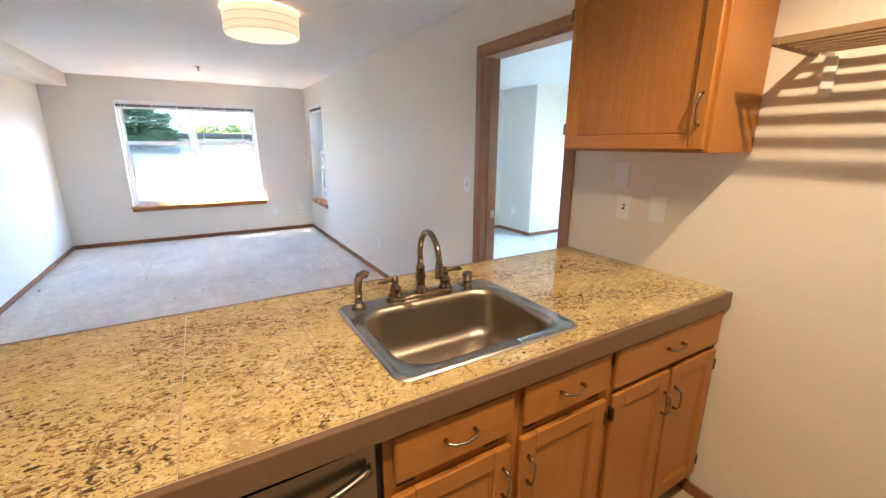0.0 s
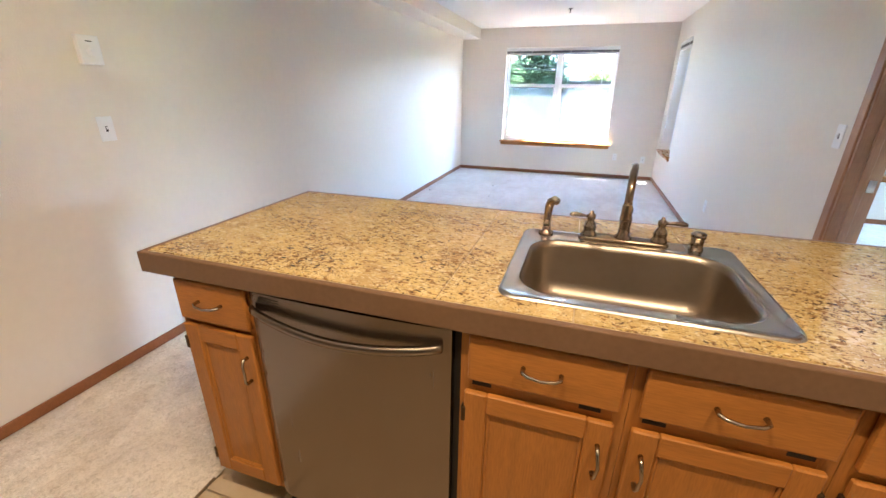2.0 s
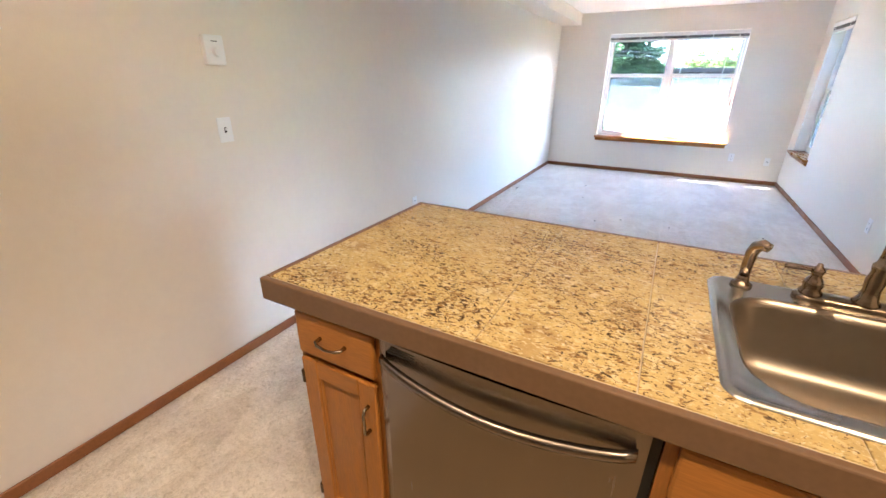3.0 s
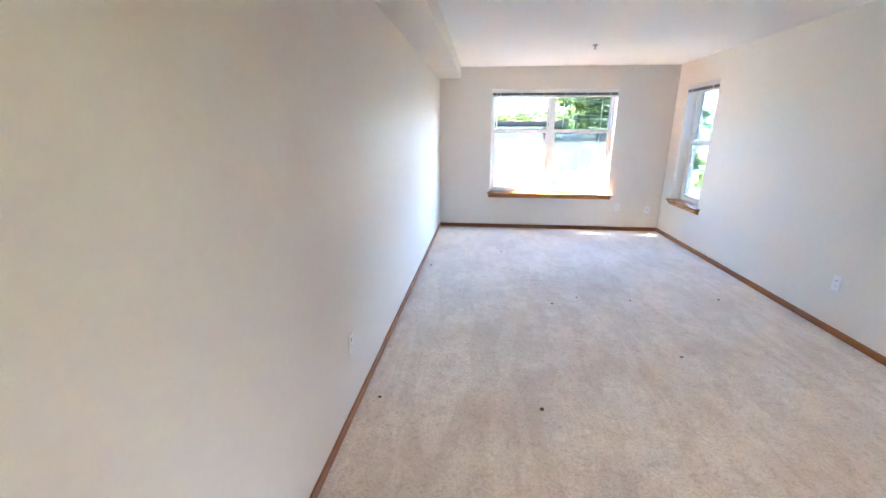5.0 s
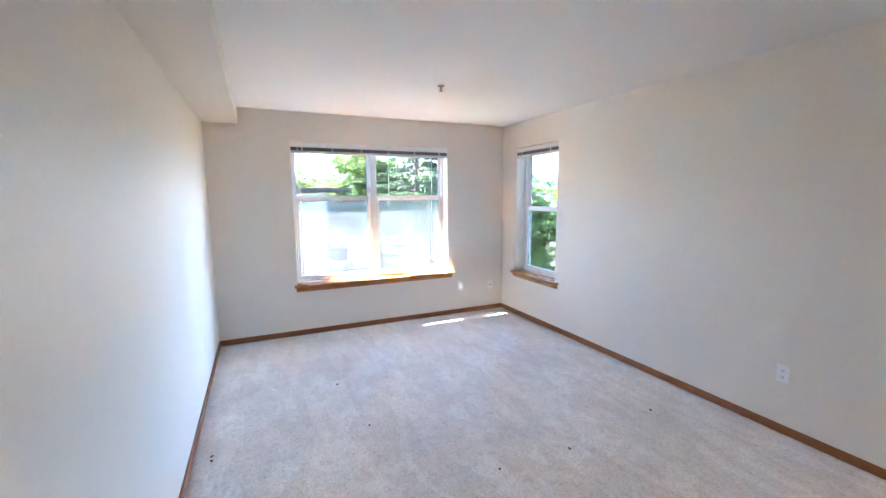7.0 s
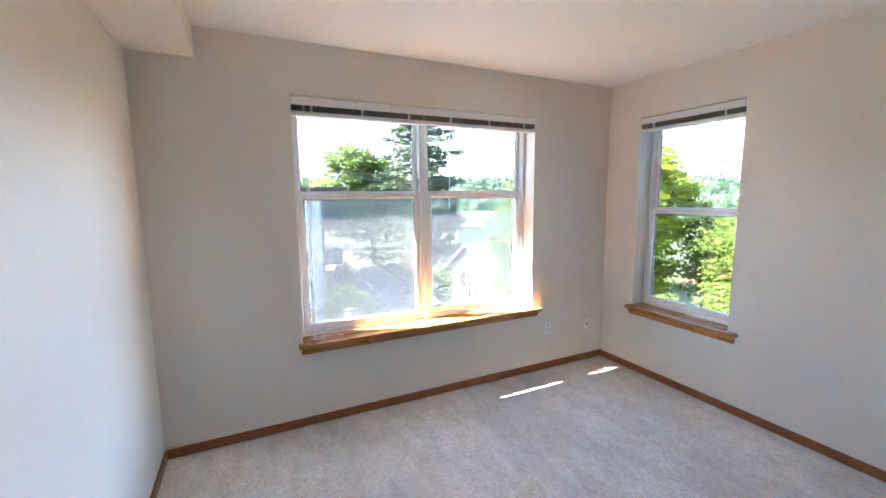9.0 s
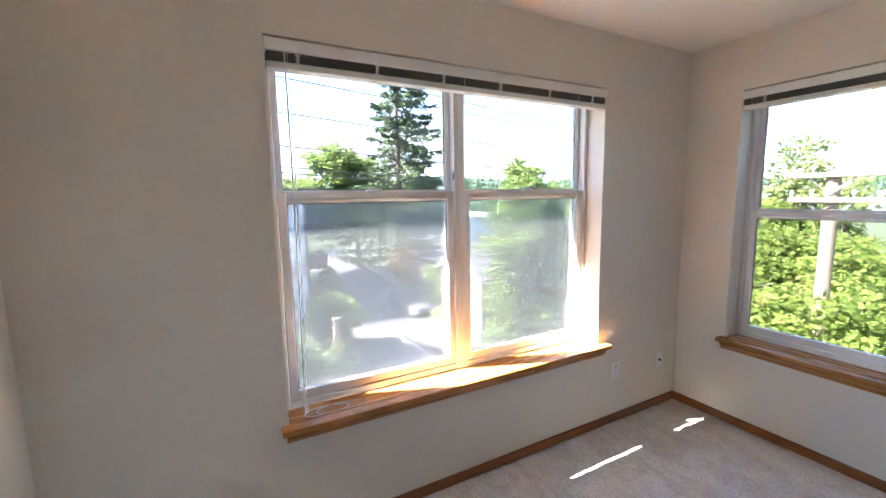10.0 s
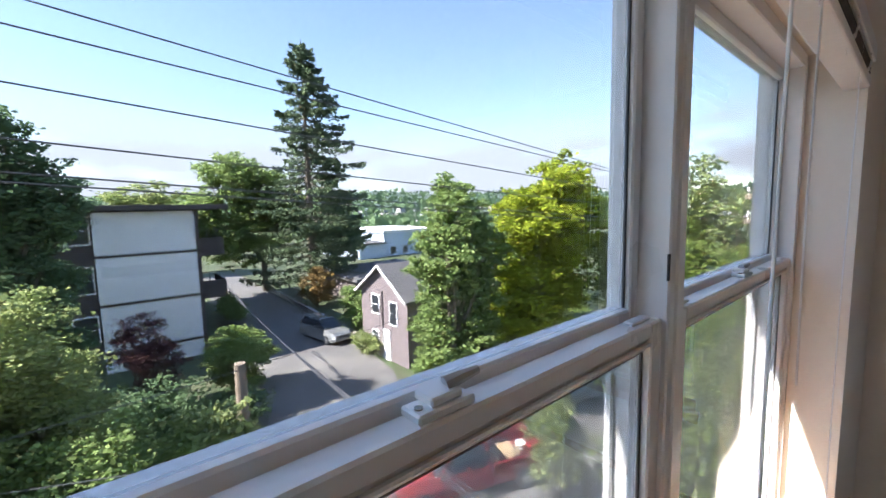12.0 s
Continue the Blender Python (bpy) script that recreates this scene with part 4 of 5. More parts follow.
sprk = thing("ceiling_sprinkler", "small metal fire sprinkler head under the ceiling", "sprinkler")
bm = bmesh.new()
lathe(bm, [(0.0, 0), (0.030, 0.0), (0.030, -0.004), (0.012, -0.008), (0.010, -0.022), (0.006, -0.026), (0.006, -0.040), (0.016, -0.042), (0.016, -0.045), (0.0, -0.046)], (1.158, 7.68, CZ), 16)
smooth(part("head", bm, mat("sprinkler_metal", (0.3, 0.3, 0.3), 0.4, 0.8, var=0.1), sprk))


def wall_plate(name, label, category, m, kindof, w=0.072, h=0.116):
    """A cover plate in the plane y = 0 that faces -y."""
    pl = thing(name, label, category, "wall plates")
    pl.matrix_basis = m
    part("plate", boxes((-w / 2, w / 2, -0.006, -0.0005, -h / 2, h / 2), bevel=0.002, segments=2), PLASTIC, pl)
    if kindof == "outlet":
        for z in (-0.022, 0.022):
            part("socket", boxes((-0.017, 0.017, -0.0075, -0.006, z - 0.014, z + 0.014), bevel=0.001), PLASTIC, pl)
            for x in (-0.007, 0.007):
                part("slot", boxes((x - 0.0012, x + 0.0012, -0.0079, -0.0074, z - 0.004, z + 0.006)), BLACK, pl)
            part("slot", boxes((-0.002, 0.002, -0.0079, -0.0074, z - 0.011, z - 0.007)), BLACK, pl)
    elif kindof == "switch":
        part("toggle_hole", boxes((-0.006, 0.006, -0.0068, -0.006, -0.013, 0.013)), BLACK, pl, "dark toggle slot")
        part("toggle", boxes((-0.004, 0.004, -0.016, -0.0068, -0.002, 0.010), bevel=0.001), PLASTIC, pl)
    elif kindof == "rocker":
        part("rocker", boxes((-0.016, 0.016, -0.0095, -0.006, -0.033, 0.033), bevel=0.002), PLASTIC, pl)
    elif kindof == "coax":
        bm = bmesh.new()
        cyl(bm, (0, -0.018, 0), (0, -0.006, 0), 0.007, n=12)
        part("connector", bm, BLACK, pl, "black cable connector")
    for z in (-0.042, 0.042):
        bm = bmesh.new()
        cyl(bm, (0, -0.0072, z), (0, -0.006, z), 0.0026, n=8)
        part("screw", bm, PLASTIC, pl)
    return pl


EAST = lambda y, z: pose(RX, y, z, 0, 0, -90)
WEST = lambda y, z: pose(LX, y, z, 0, 0, 90)
NORTH = lambda x, z: pose(x, FY, z)
wall_plate("blank_plate", "blank white cover plate on the kitchen wall", "cover plate", EAST(2.715, 1.387), "blank")
wall_plate("light_switch", "white toggle light switch on the kitchen wall", "switch", EAST(2.69, 1.237), "switch")
wall_plate("wall_outlet", "white rectangular outlet on the kitchen wall", "outlet", EAST(2.522, 1.247), "rocker")
wall_plate("light_switch", "white light switch beside the door casing", "switch", EAST(4.03, 1.23), "switch")
wall_plate("wall_outlet", "white duplex outlet low on the long wall", "outlet", EAST(5.87, 0.395), "outlet")
wall_plate("wall_outlet", "white duplex outlet under the window", "outlet", NORTH(2.095, 0.368), "outlet")
wall_plate("cable_jack", "white plate with a black cable connector", "cable jack", NORTH(2.55, 0.34), "coax")
wall_plate("wall_outlet", "white duplex outlet low on the long wall", "outlet", WEST(4.53, 0.43), "outlet")
wall_plate("wall_outlet", "white duplex outlet low on the long wall", "outlet", WEST(8.17, 0.39), "outlet")
wall_plate("light_switch", "white toggle light switch below the thermostat", "switch", WEST(2.835, 1.235), "switch")
wall_plate("wall_outlet", "white duplex outlet in the bedroom", "outlet", pose(5.74, 7.0, 0.38, 0, 0, -90), "outlet")
th = thing("thermostat", "white boxy wall thermostat with a round dial", "thermostat")
th.matrix_basis = WEST(2.845, 1.585)
part("body", boxes((-0.048, 0.048, -0.030, -0.0005, -0.062, 0.062), bevel=0.005, segments=2), PLASTIC, th)
bm = bmesh.new()
cyl(bm, (0.004, -0.046, -0.008), (0.004, -0.030, -0.008), 0.017, 0.021, n=24)
part("dial", bm, PLASTIC, th)
part("mark", boxes((-0.014, 0.014, -0.0306, -0.0300, 0.034, 0.038)), BLACK, th)

# ---- outdoors ----
GZ = -7.5
GRASS = mat("rough_green_ground", (0.055, 0.075, 0.030), 0.95, var=0.4, scale=0.3, fine=3.0, dark=((0.10, 0.08, 0.052), 0.35))
ASPHALT = mat("worn_asphalt", (0.125, 0.118, 0.112), 0.9, var=0.25, scale=0.4, fine=6, dark=((0.20, 0.185, 0.165), 0.3), bump=0.01, bump_scale=30)
CONCRETE = mat("pale_concrete", (0.24, 0.22, 0.195), 0.9, var=0.15, scale=0.8, fine=10)
STUCCO = mat("white_stucco", (0.66, 0.66, 0.65), 0.9, var=0.05, scale=1.0, fine=12, bump=0.004, bump_scale=40)
DARKWOOD = mat("dark_brown_siding", (0.055, 0.045, 0.042), 0.7, var=0.2, scale=2, fine=10, stretch=(8, 8, 0.5))
LILAC = mat("lilac_house_paint", (0.175, 0.142, 0.142), 0.8, var=0.08, scale=1.5, fine=10)
ROOFING = mat("grey_shingle_roof", (0.105, 0.10, 0.10), 0.9, var=0.25, scale=2, fine=14)
TRIMPAINT = mat("white_house_trim", (0.75, 0.74, 0.72), 0.6, var=0.05)
DARKGLASS = mat("dark_window_glass", (0.03, 0.035, 0.04), 0.08, var=0.1)
BLUEWALL = mat("pale_blue_wall", (0.48, 0.55, 0.64), 0.8, var=0.06, scale=0.5, fine=4)
POLEWOOD = mat("weathered_pole_wood", (0.24, 0.185, 0.135), 0.85, var=0.25, scale=3, fine=20, stretch=(6, 6, 0.4))
WIRE = mat("dark_cable", (0.05, 0.05, 0.055), 0.6, var=0.1)
BARK = mat("grey_brown_bark", (0.14, 0.105, 0.08), 0.95, var=0.35, scale=3, fine=20, stretch=(4, 4, 0.6))
HILLS = mat("far_wooded_hill", (0.06, 0.085, 0.07), 1.0, var=0.5, scale=0.02, fine=0.12)
tagged(part("ground", boxes((-2500, 2500, -2500, 2500, GZ - 1, GZ)), GRASS), "patchy green and earthy ground far below", "ground", kind="structure")


def slab(name, outline, z0, z1, material, label, category):
    bm = bmesh.new()
    low = [bm.verts.new((x, y, z0)) for x, y in outline]
    high = [bm.verts.new((x, y, z1)) for x, y in outline]
    n = len(outline)
    for k in range(n):
        bm.faces.new((low[k], low[(k + 1) % n], high[(k + 1) % n], high[k]))
    bm.faces.new(high)
    bmesh.ops.triangulate(bm, faces=[f for f in bm.faces if len(f.verts) > 4])
    bmesh.ops.recalc_face_normals(bm, faces=bm.faces)
    return tagged(part(name, bm, material), label, category, kind="structure")


slab("road", [(-40, 10.5), (45, 10.5), (45, 16.8), (12, 18.6), (10.0, 22.2), (12.4, 28.0), (13.2, 33), (15.4, 75), (10.2, 75), (6.8, 38), (4.5, 27), (0, 24), (-40, 22)], GZ, GZ + 0.03, ASPHALT, "worn grey asphalt street and alley", "road")
slab("driveway", [(9.2, 20.6), (22, 17.6), (22, 20.8), (10.6, 23.0)], GZ, GZ + 0.10, CONCRETE, "pale concrete pavement beside the street", "pavement")
slab("kerb", [(13.4, 33), (13.75, 33), (15.2, 60), (14.85, 60)], GZ, GZ + 0.45, CONCRETE, "low pale concrete wall along the alley", "kerb")


# ---- foliage ----
def leaf_mat(name, colour, light):
    m = bpy.data.materials.new(name)
    m.use_nodes = True
    nt = m.node_tree
    nt.nodes.clear()
    out, mix, diff, trans, geo, ramp = (nt.nodes.new("ShaderNode" + k) for k in ("OutputMaterial", "MixShader", "BsdfDiffuse", "BsdfTranslucent", "NewGeometry", "ValToRGB"))
    ramp.color_ramp.elements[0].color = (*[c * 0.75 for c in colour], 1)
    ramp.color_ramp.elements[1].color = (*light, 1)
    nt.links.new(geo.outputs["Random Per Island"], ramp.inputs["Fac"])
    nt.links.new(ramp.outputs["Color"], diff.inputs["Color"])
    nt.links.new(ramp.outputs["Color"], trans.inputs["Color"])
    mix.inputs["Fac"].default_value = 0.58
    nt.links.new(diff.outputs[0], mix.inputs[1])
    nt.links.new(trans.outputs[0], mix.inputs[2])
    nt.links.new(mix.outputs[0], out.inputs["Surface"])
    return m


L_GREEN = leaf_mat("green_leaves", (0.19, 0.27, 0.085), (0.38, 0.48, 0.18))
L_YELLOW = leaf_mat("yellow_green_leaves", (0.31, 0.38, 0.04), (0.52, 0.57, 0.07))
L_LIME = leaf_mat("lime_leaves", (0.17, 0.24, 0.05), (0.30, 0.37, 0.10))
L_DARK = leaf_mat("dark_green_leaves", (0.10, 0.165, 0.085), (0.21, 0.30, 0.15))
L_PALE = leaf_mat("pale_green_leaves", (0.24, 0.31, 0.11), (0.46, 0.51, 0.22))
L_PURPLE = leaf_mat("purple_leaves", (0.10, 0.05, 0.055), (0.20, 0.11, 0.11))
L_RUST = leaf_mat("rusty_leaves", (0.20, 0.13, 0.06), (0.34, 0.24, 0.10))
L_NEEDLE = leaf_mat("dark_needles", (0.085, 0.13, 0.08), (0.21, 0.27, 0.15))


def leaf_mesh(name, points, size, material, rng, flat=0.35, long=1.6):
    """Many small leaves, a bent quad each, at the points given."""
    n = len(points)
    a = rng.normal(size=(n, 3))
    a[:, 2] *= flat
    a /= np.linalg.norm(a, axis=1)[:, None]
    b = np.cross(a, rng.normal(size=(n, 3)))
    b /= np.linalg.norm(b, axis=1)[:, None] + 1e-9
    s = size * rng.uniform(0.6, 1.3, n)[:, None]
    p = np.asarray(points)
    v = np.stack([p - a * s * long / 2, p + b * s / 2, p + a * s * long / 2, p - b * s / 2], 1).reshape(-1, 3)
    me = bpy.data.meshes.new(name)
    me.from_pydata(v.tolist(), [], np.arange(4 * n).reshape(-1, 4).tolist())
    me.materials.append(material)
    return me


def crown_points(lobes, count, rng):
    """Leaves on the skins of many small boughs that stand out of each lobe (x, y, z, rx, ry, rz)."""
    vol = np.array([q[3] * q[4] * q[5] for q in lobes]) ** 0.7
    out = []
    for q, share_of in zip(lobes, vol / vol.sum()):
        boughs = 90
        d = rng.normal(size=(boughs, 3))
        d /= np.linalg.norm(d, axis=1)[:, None]
        c = np.array(q[:3]) + d * rng.uniform(0.25, 1.0, (boughs, 1)) ** 0.7 * np.array(q[3:6])
        size = rng.uniform(0.12, 0.30, boughs) * (q[3] + q[4] + q[5]) / 3
        for centre, r in zip(c, size):
            k = max(4, int(count * share_of * r ** 2 / (size ** 2).sum()))
            e = rng.normal(size=(k, 3))
            e /= np.linalg.norm(e, axis=1)[:, None]
            shell = rng.uniform(0.25, 1.0, (k, 1)) ** 0.5 * (1 + 0.28 * rng.normal(size=(k, 1)))
            out.append(centre + e * shell * r * np.array([1.25, 1.25, 0.55]))
    pts = np.concatenate(out)
    return pts[pts[:, 2] > GZ + 0.05]


def limb(bm, p0, p1, r0, r1, rng, bend=0.12, n=6):
    p0, p1 = Vector(p0), Vector(p1)
    side = Vector(rng.normal(size=3)) * (p1 - p0).length * bend
    tube(bm, [p0.lerp(p1, k / n) + side * math.sin(math.pi * k / n) * 0.5 for k in range(n + 1)], [r0 + (r1 - r0) * k / n for k in range(n + 1)], 7)


def tree(label, base, lobes, material, count, leaf=0.16, trunk=0.16, seed=1, name="tree", category="tree"):
    rng = np.random.default_rng(seed)
    t = thing(name, label, category)
    bm = bmesh.new()
    fork = Vector((base[0], base[1], GZ + 0.45 * (lobes[0][2] - GZ)))
    limb(bm, (base[0], base[1], GZ - 0.05), fork, trunk, trunk * 0.75, rng, 0.04)
    part("trunk", bm, BARK, t, "grey-brown trunk")
    for q in lobes:
        for k in range(4):
            d = rng.normal(size=3)
            d /= np.linalg.norm(d)
            tip = Vector((q[0] + d[0] * q[3] * 0.7, q[1] + d[1] * q[4] * 0.7, q[2] + abs(d[2]) * q[5] * 0.6))
            bm = bmesh.new()
            limb(bm, fork, tip, trunk * 0.5, trunk * 0.08, rng)
            part("limb", bm, BARK, t)
    me = leaf_mesh("crown", crown_points(lobes, count, rng), leaf, material, rng)
    c = new("crown", me)
    c.parent = t
    return t


def shrub(label, lobes, material, count, leaf=0.12, seed=1):
    rng = np.random.default_rng(seed)
    q = lobes[0]
    t = thing("shrub", label, "shrub")
    bm = bmesh.new()
    for k in range(5):
        limb(bm, (q[0], q[1], GZ - 0.02), (q[0] + rng.normal() * q[3] * 0.5, q[1] + rng.normal() * q[4] * 0.5, q[2] + q[5] * 0.4), 0.05, 0.015, rng)
    part("stems", bm, BARK, t)
    c = new("crown", leaf_mesh("crown", crown_points(lobes, count, rng), leaf, material, rng))
    c.parent = t
    return t


def spruce(label, base, top, low, reach, seed=3):
    rng = np.random.default_rng(seed)
    t = thing("spruce_tree", label, "tree")
    bm = bmesh.new()
    cyl(bm, (*base, GZ - 0.1), (*base, low + 0.4 * (top - low)), 0.42, 0.28, 12)
    cyl(bm, (*base, low + 0.4 * (top - low)), (*base, top), 0.28, 0.02, 10)
    part("trunk", bm, BARK, t, "straight bare trunk")
    needles, bmb = [], bmesh.new()
    z = low
    while z < top - 0.3:
        f = (top - z) / (top - low)
        for k in range(6):
            a = rng.uniform(0, 2 * math.pi)
            ln = reach * (0.10 + 0.90 * f ** 0.75) * rng.uniform(0.45, 1.15) * (1.12 if math.cos(a) > 0.2 else 0.9)
            pts = []
            for s in np.linspace(0, 1, 7):
                pts.append(Vector((base[0] + math.cos(a) * ln * s, base[1] + math.sin(a) * ln * s, z - 0.42 * ln * s + 0.30 * ln * s * s)))
            tube(bmb, pts, [0.05 * (1 - s) + 0.008 for s in np.linspace(0, 1, 7)], 4)
            m = int(34 * ln + 12)
            s = rng.uniform(0.10, 1.05, m) ** 0.65
            px = base[0] + math.cos(a) * ln * s + rng.normal(size=m) * 0.20 * (1.15 - s)
            py = base[1] + math.sin(a) * ln * s + rng.normal(size=m) * 0.20 * (1.15 - s)
            side = rng.normal(size=m) * 0.20 * ln * np.clip(1.1 - s, 0.1, 1) * 0.8
            px += -math.sin(a) * side
            py += math.cos(a) * side
            pz = z - 0.42 * ln * s + 0.30 * ln * s * s - np.abs(rng.normal(size=m)) * 0.26 - 0.15 * np.abs(side)
            needles.append(np.stack([px, py, pz], 1))
        z += 0.40 + 0.55 * f * rng.uniform(0.5, 1.3)
    part("branches", bmb, BARK, t)
    c = new("crown", leaf_mesh("crown", np.concatenate(needles), 0.20, L_NEEDLE, rng, flat=0.7, long=2.0))
    c.parent = t
    return t


spruce("tall dark spruce with drooping uneven branches", (17.4, 51), 19.2, -4.5, 7.6)
tree("large green broadleaf tree beside the alley", (14.5, 58), [(11.4, 58, 5.2, 3.2, 3.2, 3.3), (8.6, 57.5, 1.6, 2.4, 3, 3.0), (14.4, 58, 3.0, 3.4, 3, 3.8), (11.4, 57, -1.4, 4.0, 3, 3.2), (18, 59, 1.2, 3.4, 3, 3.6)], L_GREEN, 30000, 0.25, 0.35, 11)
tree("dark green tree behind the spruce", (23.5, 58), [(22.8, 57, 2.4, 2.4, 2.4, 3.0), (22.6, 57, -1.4, 3.4, 3, 3.8), (25.8, 59, -2.0, 2.4, 2.4, 2.8)], L_DARK, 14000, 0.22, 0.3, 12)
tree("pale green tree behind the flat-roofed block", (6.0, 80), [(5.5, 80, 2.4, 5.0, 4, 3.8)], L_PALE, 11000, 0.28, 0.3, 13)
tree("dark evergreen tree beside the white block", (-2.6, 32), [(-2.6, 32, 4.0, 1.3, 1.3, 2.0), (-2.9, 32, 2.0, 1.8, 1.6, 2.2), (-2.1, 32.4, -0.2, 1.7, 1.6, 2.4), (-3.2, 31.6, -2.8, 2.4, 1.8, 2.8), (-1.6, 32, -4.2, 1.4, 1.4, 2.2), (-1.1, 32, 2.4, 1.2, 1.2, 1.9)], L_DARK, 40000, 0.13, 0.25, 14)
tree("light green feathery tree at the garden edge", (-1.4, 22), [(-1.6, 22, -1.4, 1.2, 1.2, 1.9), (-0.9, 22.5, -3.4, 1.2, 1.2, 2.0), (-2.6, 22, -3.0, 1.2, 1.2, 2.0)], L_PALE, 30000, 0.08, 0.12, 15)
tree("purple-leaved plum tree against the white wall", (1.4, 30), [(1.2, 30, -3.7, 1.0, 1.0, 1.3), (1.7, 30, -5.0, 1.1, 1.0, 1.3)], L_PURPLE, 7000, 0.085, 0.09, 16)
tree("green street maple with airy branches", (10.6, 20.75), [(11.4, 21.4, 1.5, 1.2, 1.2, 1.7), (10.6, 21.2, -0.4, 1.6, 1.4, 1.6), (12.6, 21.6, 0.0, 1.6, 1.4, 1.6), (11.8, 21.6, -2.2, 2.2, 1.6, 1.6), (11.0, 21.2, -3.7, 1.9, 1.6, 1.5), (12.4, 21.4, -4.4, 1.7, 1.5, 1.2), (10.3, 21.0, -4.7, 1.2, 1.2, 0.9)], L_GREEN, 46000, 0.12, 0.15, 17)
tree("bright yellow-green maple lit by the sun", (16.8, 21.6), [(19.2, 21.4, 2.8, 1.9, 1.6, 1.8), (15.9, 21.4, 0.9, 1.9, 1.5, 1.9), (18.4, 21.6, 0.4, 2.2, 2.0, 2.2), (21.8, 22, 0.8, 2.0, 1.8, 2.0), (16.8, 21.4, -2.2, 2.7, 2.0, 2.0), (15.2, 21.2, -3.6, 1.5, 1.4, 1.4), (19.6, 22.0, -2.6, 1.8, 1.8, 1.9)], L_YELLOW, 46000, 0.145, 0.2, 18)
tree("lime green leafy tree outside the side window", (20.5, 15.6), [(20.5, 15.4, -1.8, 3.2, 3.0, 2.8), (17.5, 13.4, -3.0, 2.6, 2.6, 2.6), (23, 18.6, -2.2, 3, 3, 3), (19, 15.0, -4.6, 3, 3, 2.4), (11.5, 12.8, -4.6, 2.2, 2.0, 2.0), (16.0, 12.0, -3.4, 2.4, 2.0, 2.2)], L_LIME, 70000, 0.13, 0.2, 19)
tree("slender pale tree outside the side window", (22.5, 14.4), [(22.5, 16.2, 2.0, 1.3, 1.2, 2.2), (22.5, 15.0, 0.8, 1.3, 1.3, 2.0), (22.5, 16.0, -1.6, 1.8, 1.8, 2.4)], L_PALE, 9000, 0.14, 0.12, 20)
tree("green tree below the side window", (14, 12.6), [(9.8, 11.0, -1.6, 1.5, 1.2, 1.3), (8.5, 10.0, -1.2, 1.1, 1.0, 1.1), (7.6, 9.4, -3.0, 1.6, 1.4, 1.6), (14, 12.6, -4.0, 2.2, 2.0, 2.0), (18, 11.5, -3.6, 2.6, 2.2, 2.2), (11.5, 9.6, -5.2, 2.4, 2.2, 1.8), (16, 9.0, -4.6, 2.6, 2.4, 2.2)], L_LIME, 60000, 0.09, 0.15, 21)
tree("leafy green garden tree below the window", (-0.6, 20), [(-0.8, 20, -4.2, 1.8, 1.4, 1.8), (1.2, 21, -5.2, 1.3, 1.2, 1.5), (-2.6, 20.5, -3.4, 1.6, 1.4, 2.0)], L_GREEN, 26000, 0.09, 0.12, 33)
tree("mixed green trees filling the gardens behind the maple", (23, 30), [(22, 29, -4.2, 3.0, 2.6, 2.4), (27, 31, -3.6, 3.4, 2.8, 2.8), (32, 33, -4.0, 3.4, 3, 2.8), (24, 25, -5.2, 2.4, 2.0, 1.9)], L_GREEN, 30000, 0.15, 0.2, 34)
tree("dark garden trees down the slope", (33, 42), [(30, 42, -3.8, 3.4, 3, 2.6), (36, 44, -3.6, 4, 3, 3.0), (42, 46, -3.8, 4, 3, 2.8)], L_DARK, 20000, 0.2, 0.2, 35)
shrub("rounded green shrub at the corner of the white block", [(5.1, 31.0, -5.5, 1.8, 1.6, 1.7)], L_GREEN, 14000, 0.10, 22)
shrub("green shrub beside the parked car", [(15.4, 37, -5.6, 1.8, 1.8, 1.6), (14.6, 35.4, -6.3, 1.0, 1.2, 1.0)], L_GREEN, 6000, 0.14, 23)
shrub("garden planting behind the lilac house", [(20, 30, -6.2, 3.0, 3.0, 1.4), (17.5, 25, -6.4, 2.2, 1.6, 1.2), (21, 24, -6.2, 2.4, 1.6, 1.4), (15.5, 24.4, -6.6, 1.6, 1.0, 1.0)], L_GREEN, 22000, 0.11, 36)
tree("green trees across the street beyond the utility pole", (28, 15), [(27, 14, -4.4, 3.2, 3.0, 2.4), (31, 17, -4.0, 3.6, 3.2, 2.8), (36, 15, -4.0, 3.6, 3.4, 2.8), (24, 10.5, -4.6, 3.0, 2.8, 2.2)], L_LIME, 30000, 0.15, 0.2, 37)
shrub("rusty red-brown shrub by the alley", [(15.6, 46, -5.4, 1.6, 1.6, 1.8)], L_RUST, 3500, 0.16, 24)
shrub("low green hedge along the alley", [(8.4, 47, -6.4, 0.9, 3.0, 1.0)], L_GREEN, 3000, 0.16, 25)
shrub("dark green undergrowth in the garden", [(0.5, 27.5, -6.0, 2.6, 2.0, 1.5), (3.6, 27.6, -6.7, 1.8, 1.4, 0.9)], L_DARK, 9000, 0.13, 26)
shrub("light green shrub beside the wooden pole", [(2.2, 21.0, -4.6, 1.0, 0.8, 1.5)], L_PALE, 3000, 0.12, 27)
shrub("light green shrub beside the stump", [(10.6, 16.0, -5.6, 0.9, 0.7, 1.6)], L_PALE, 4500, 0.10, 28)
shrub("small pale shrub by the house corner", [(12.7, 31.5, -6.8, 0.5, 1.6, 0.7)], L_PALE, 1800, 0.11, 29)
shrub("dry grass clump beside the pavement", [(9.8, 22.9, -6.8, 0.5, 0.5, 0.7), (10.6, 22.6, -7.0, 0.6, 0.5, 0.5)], L_RUST, 2200, 0.10, 30)


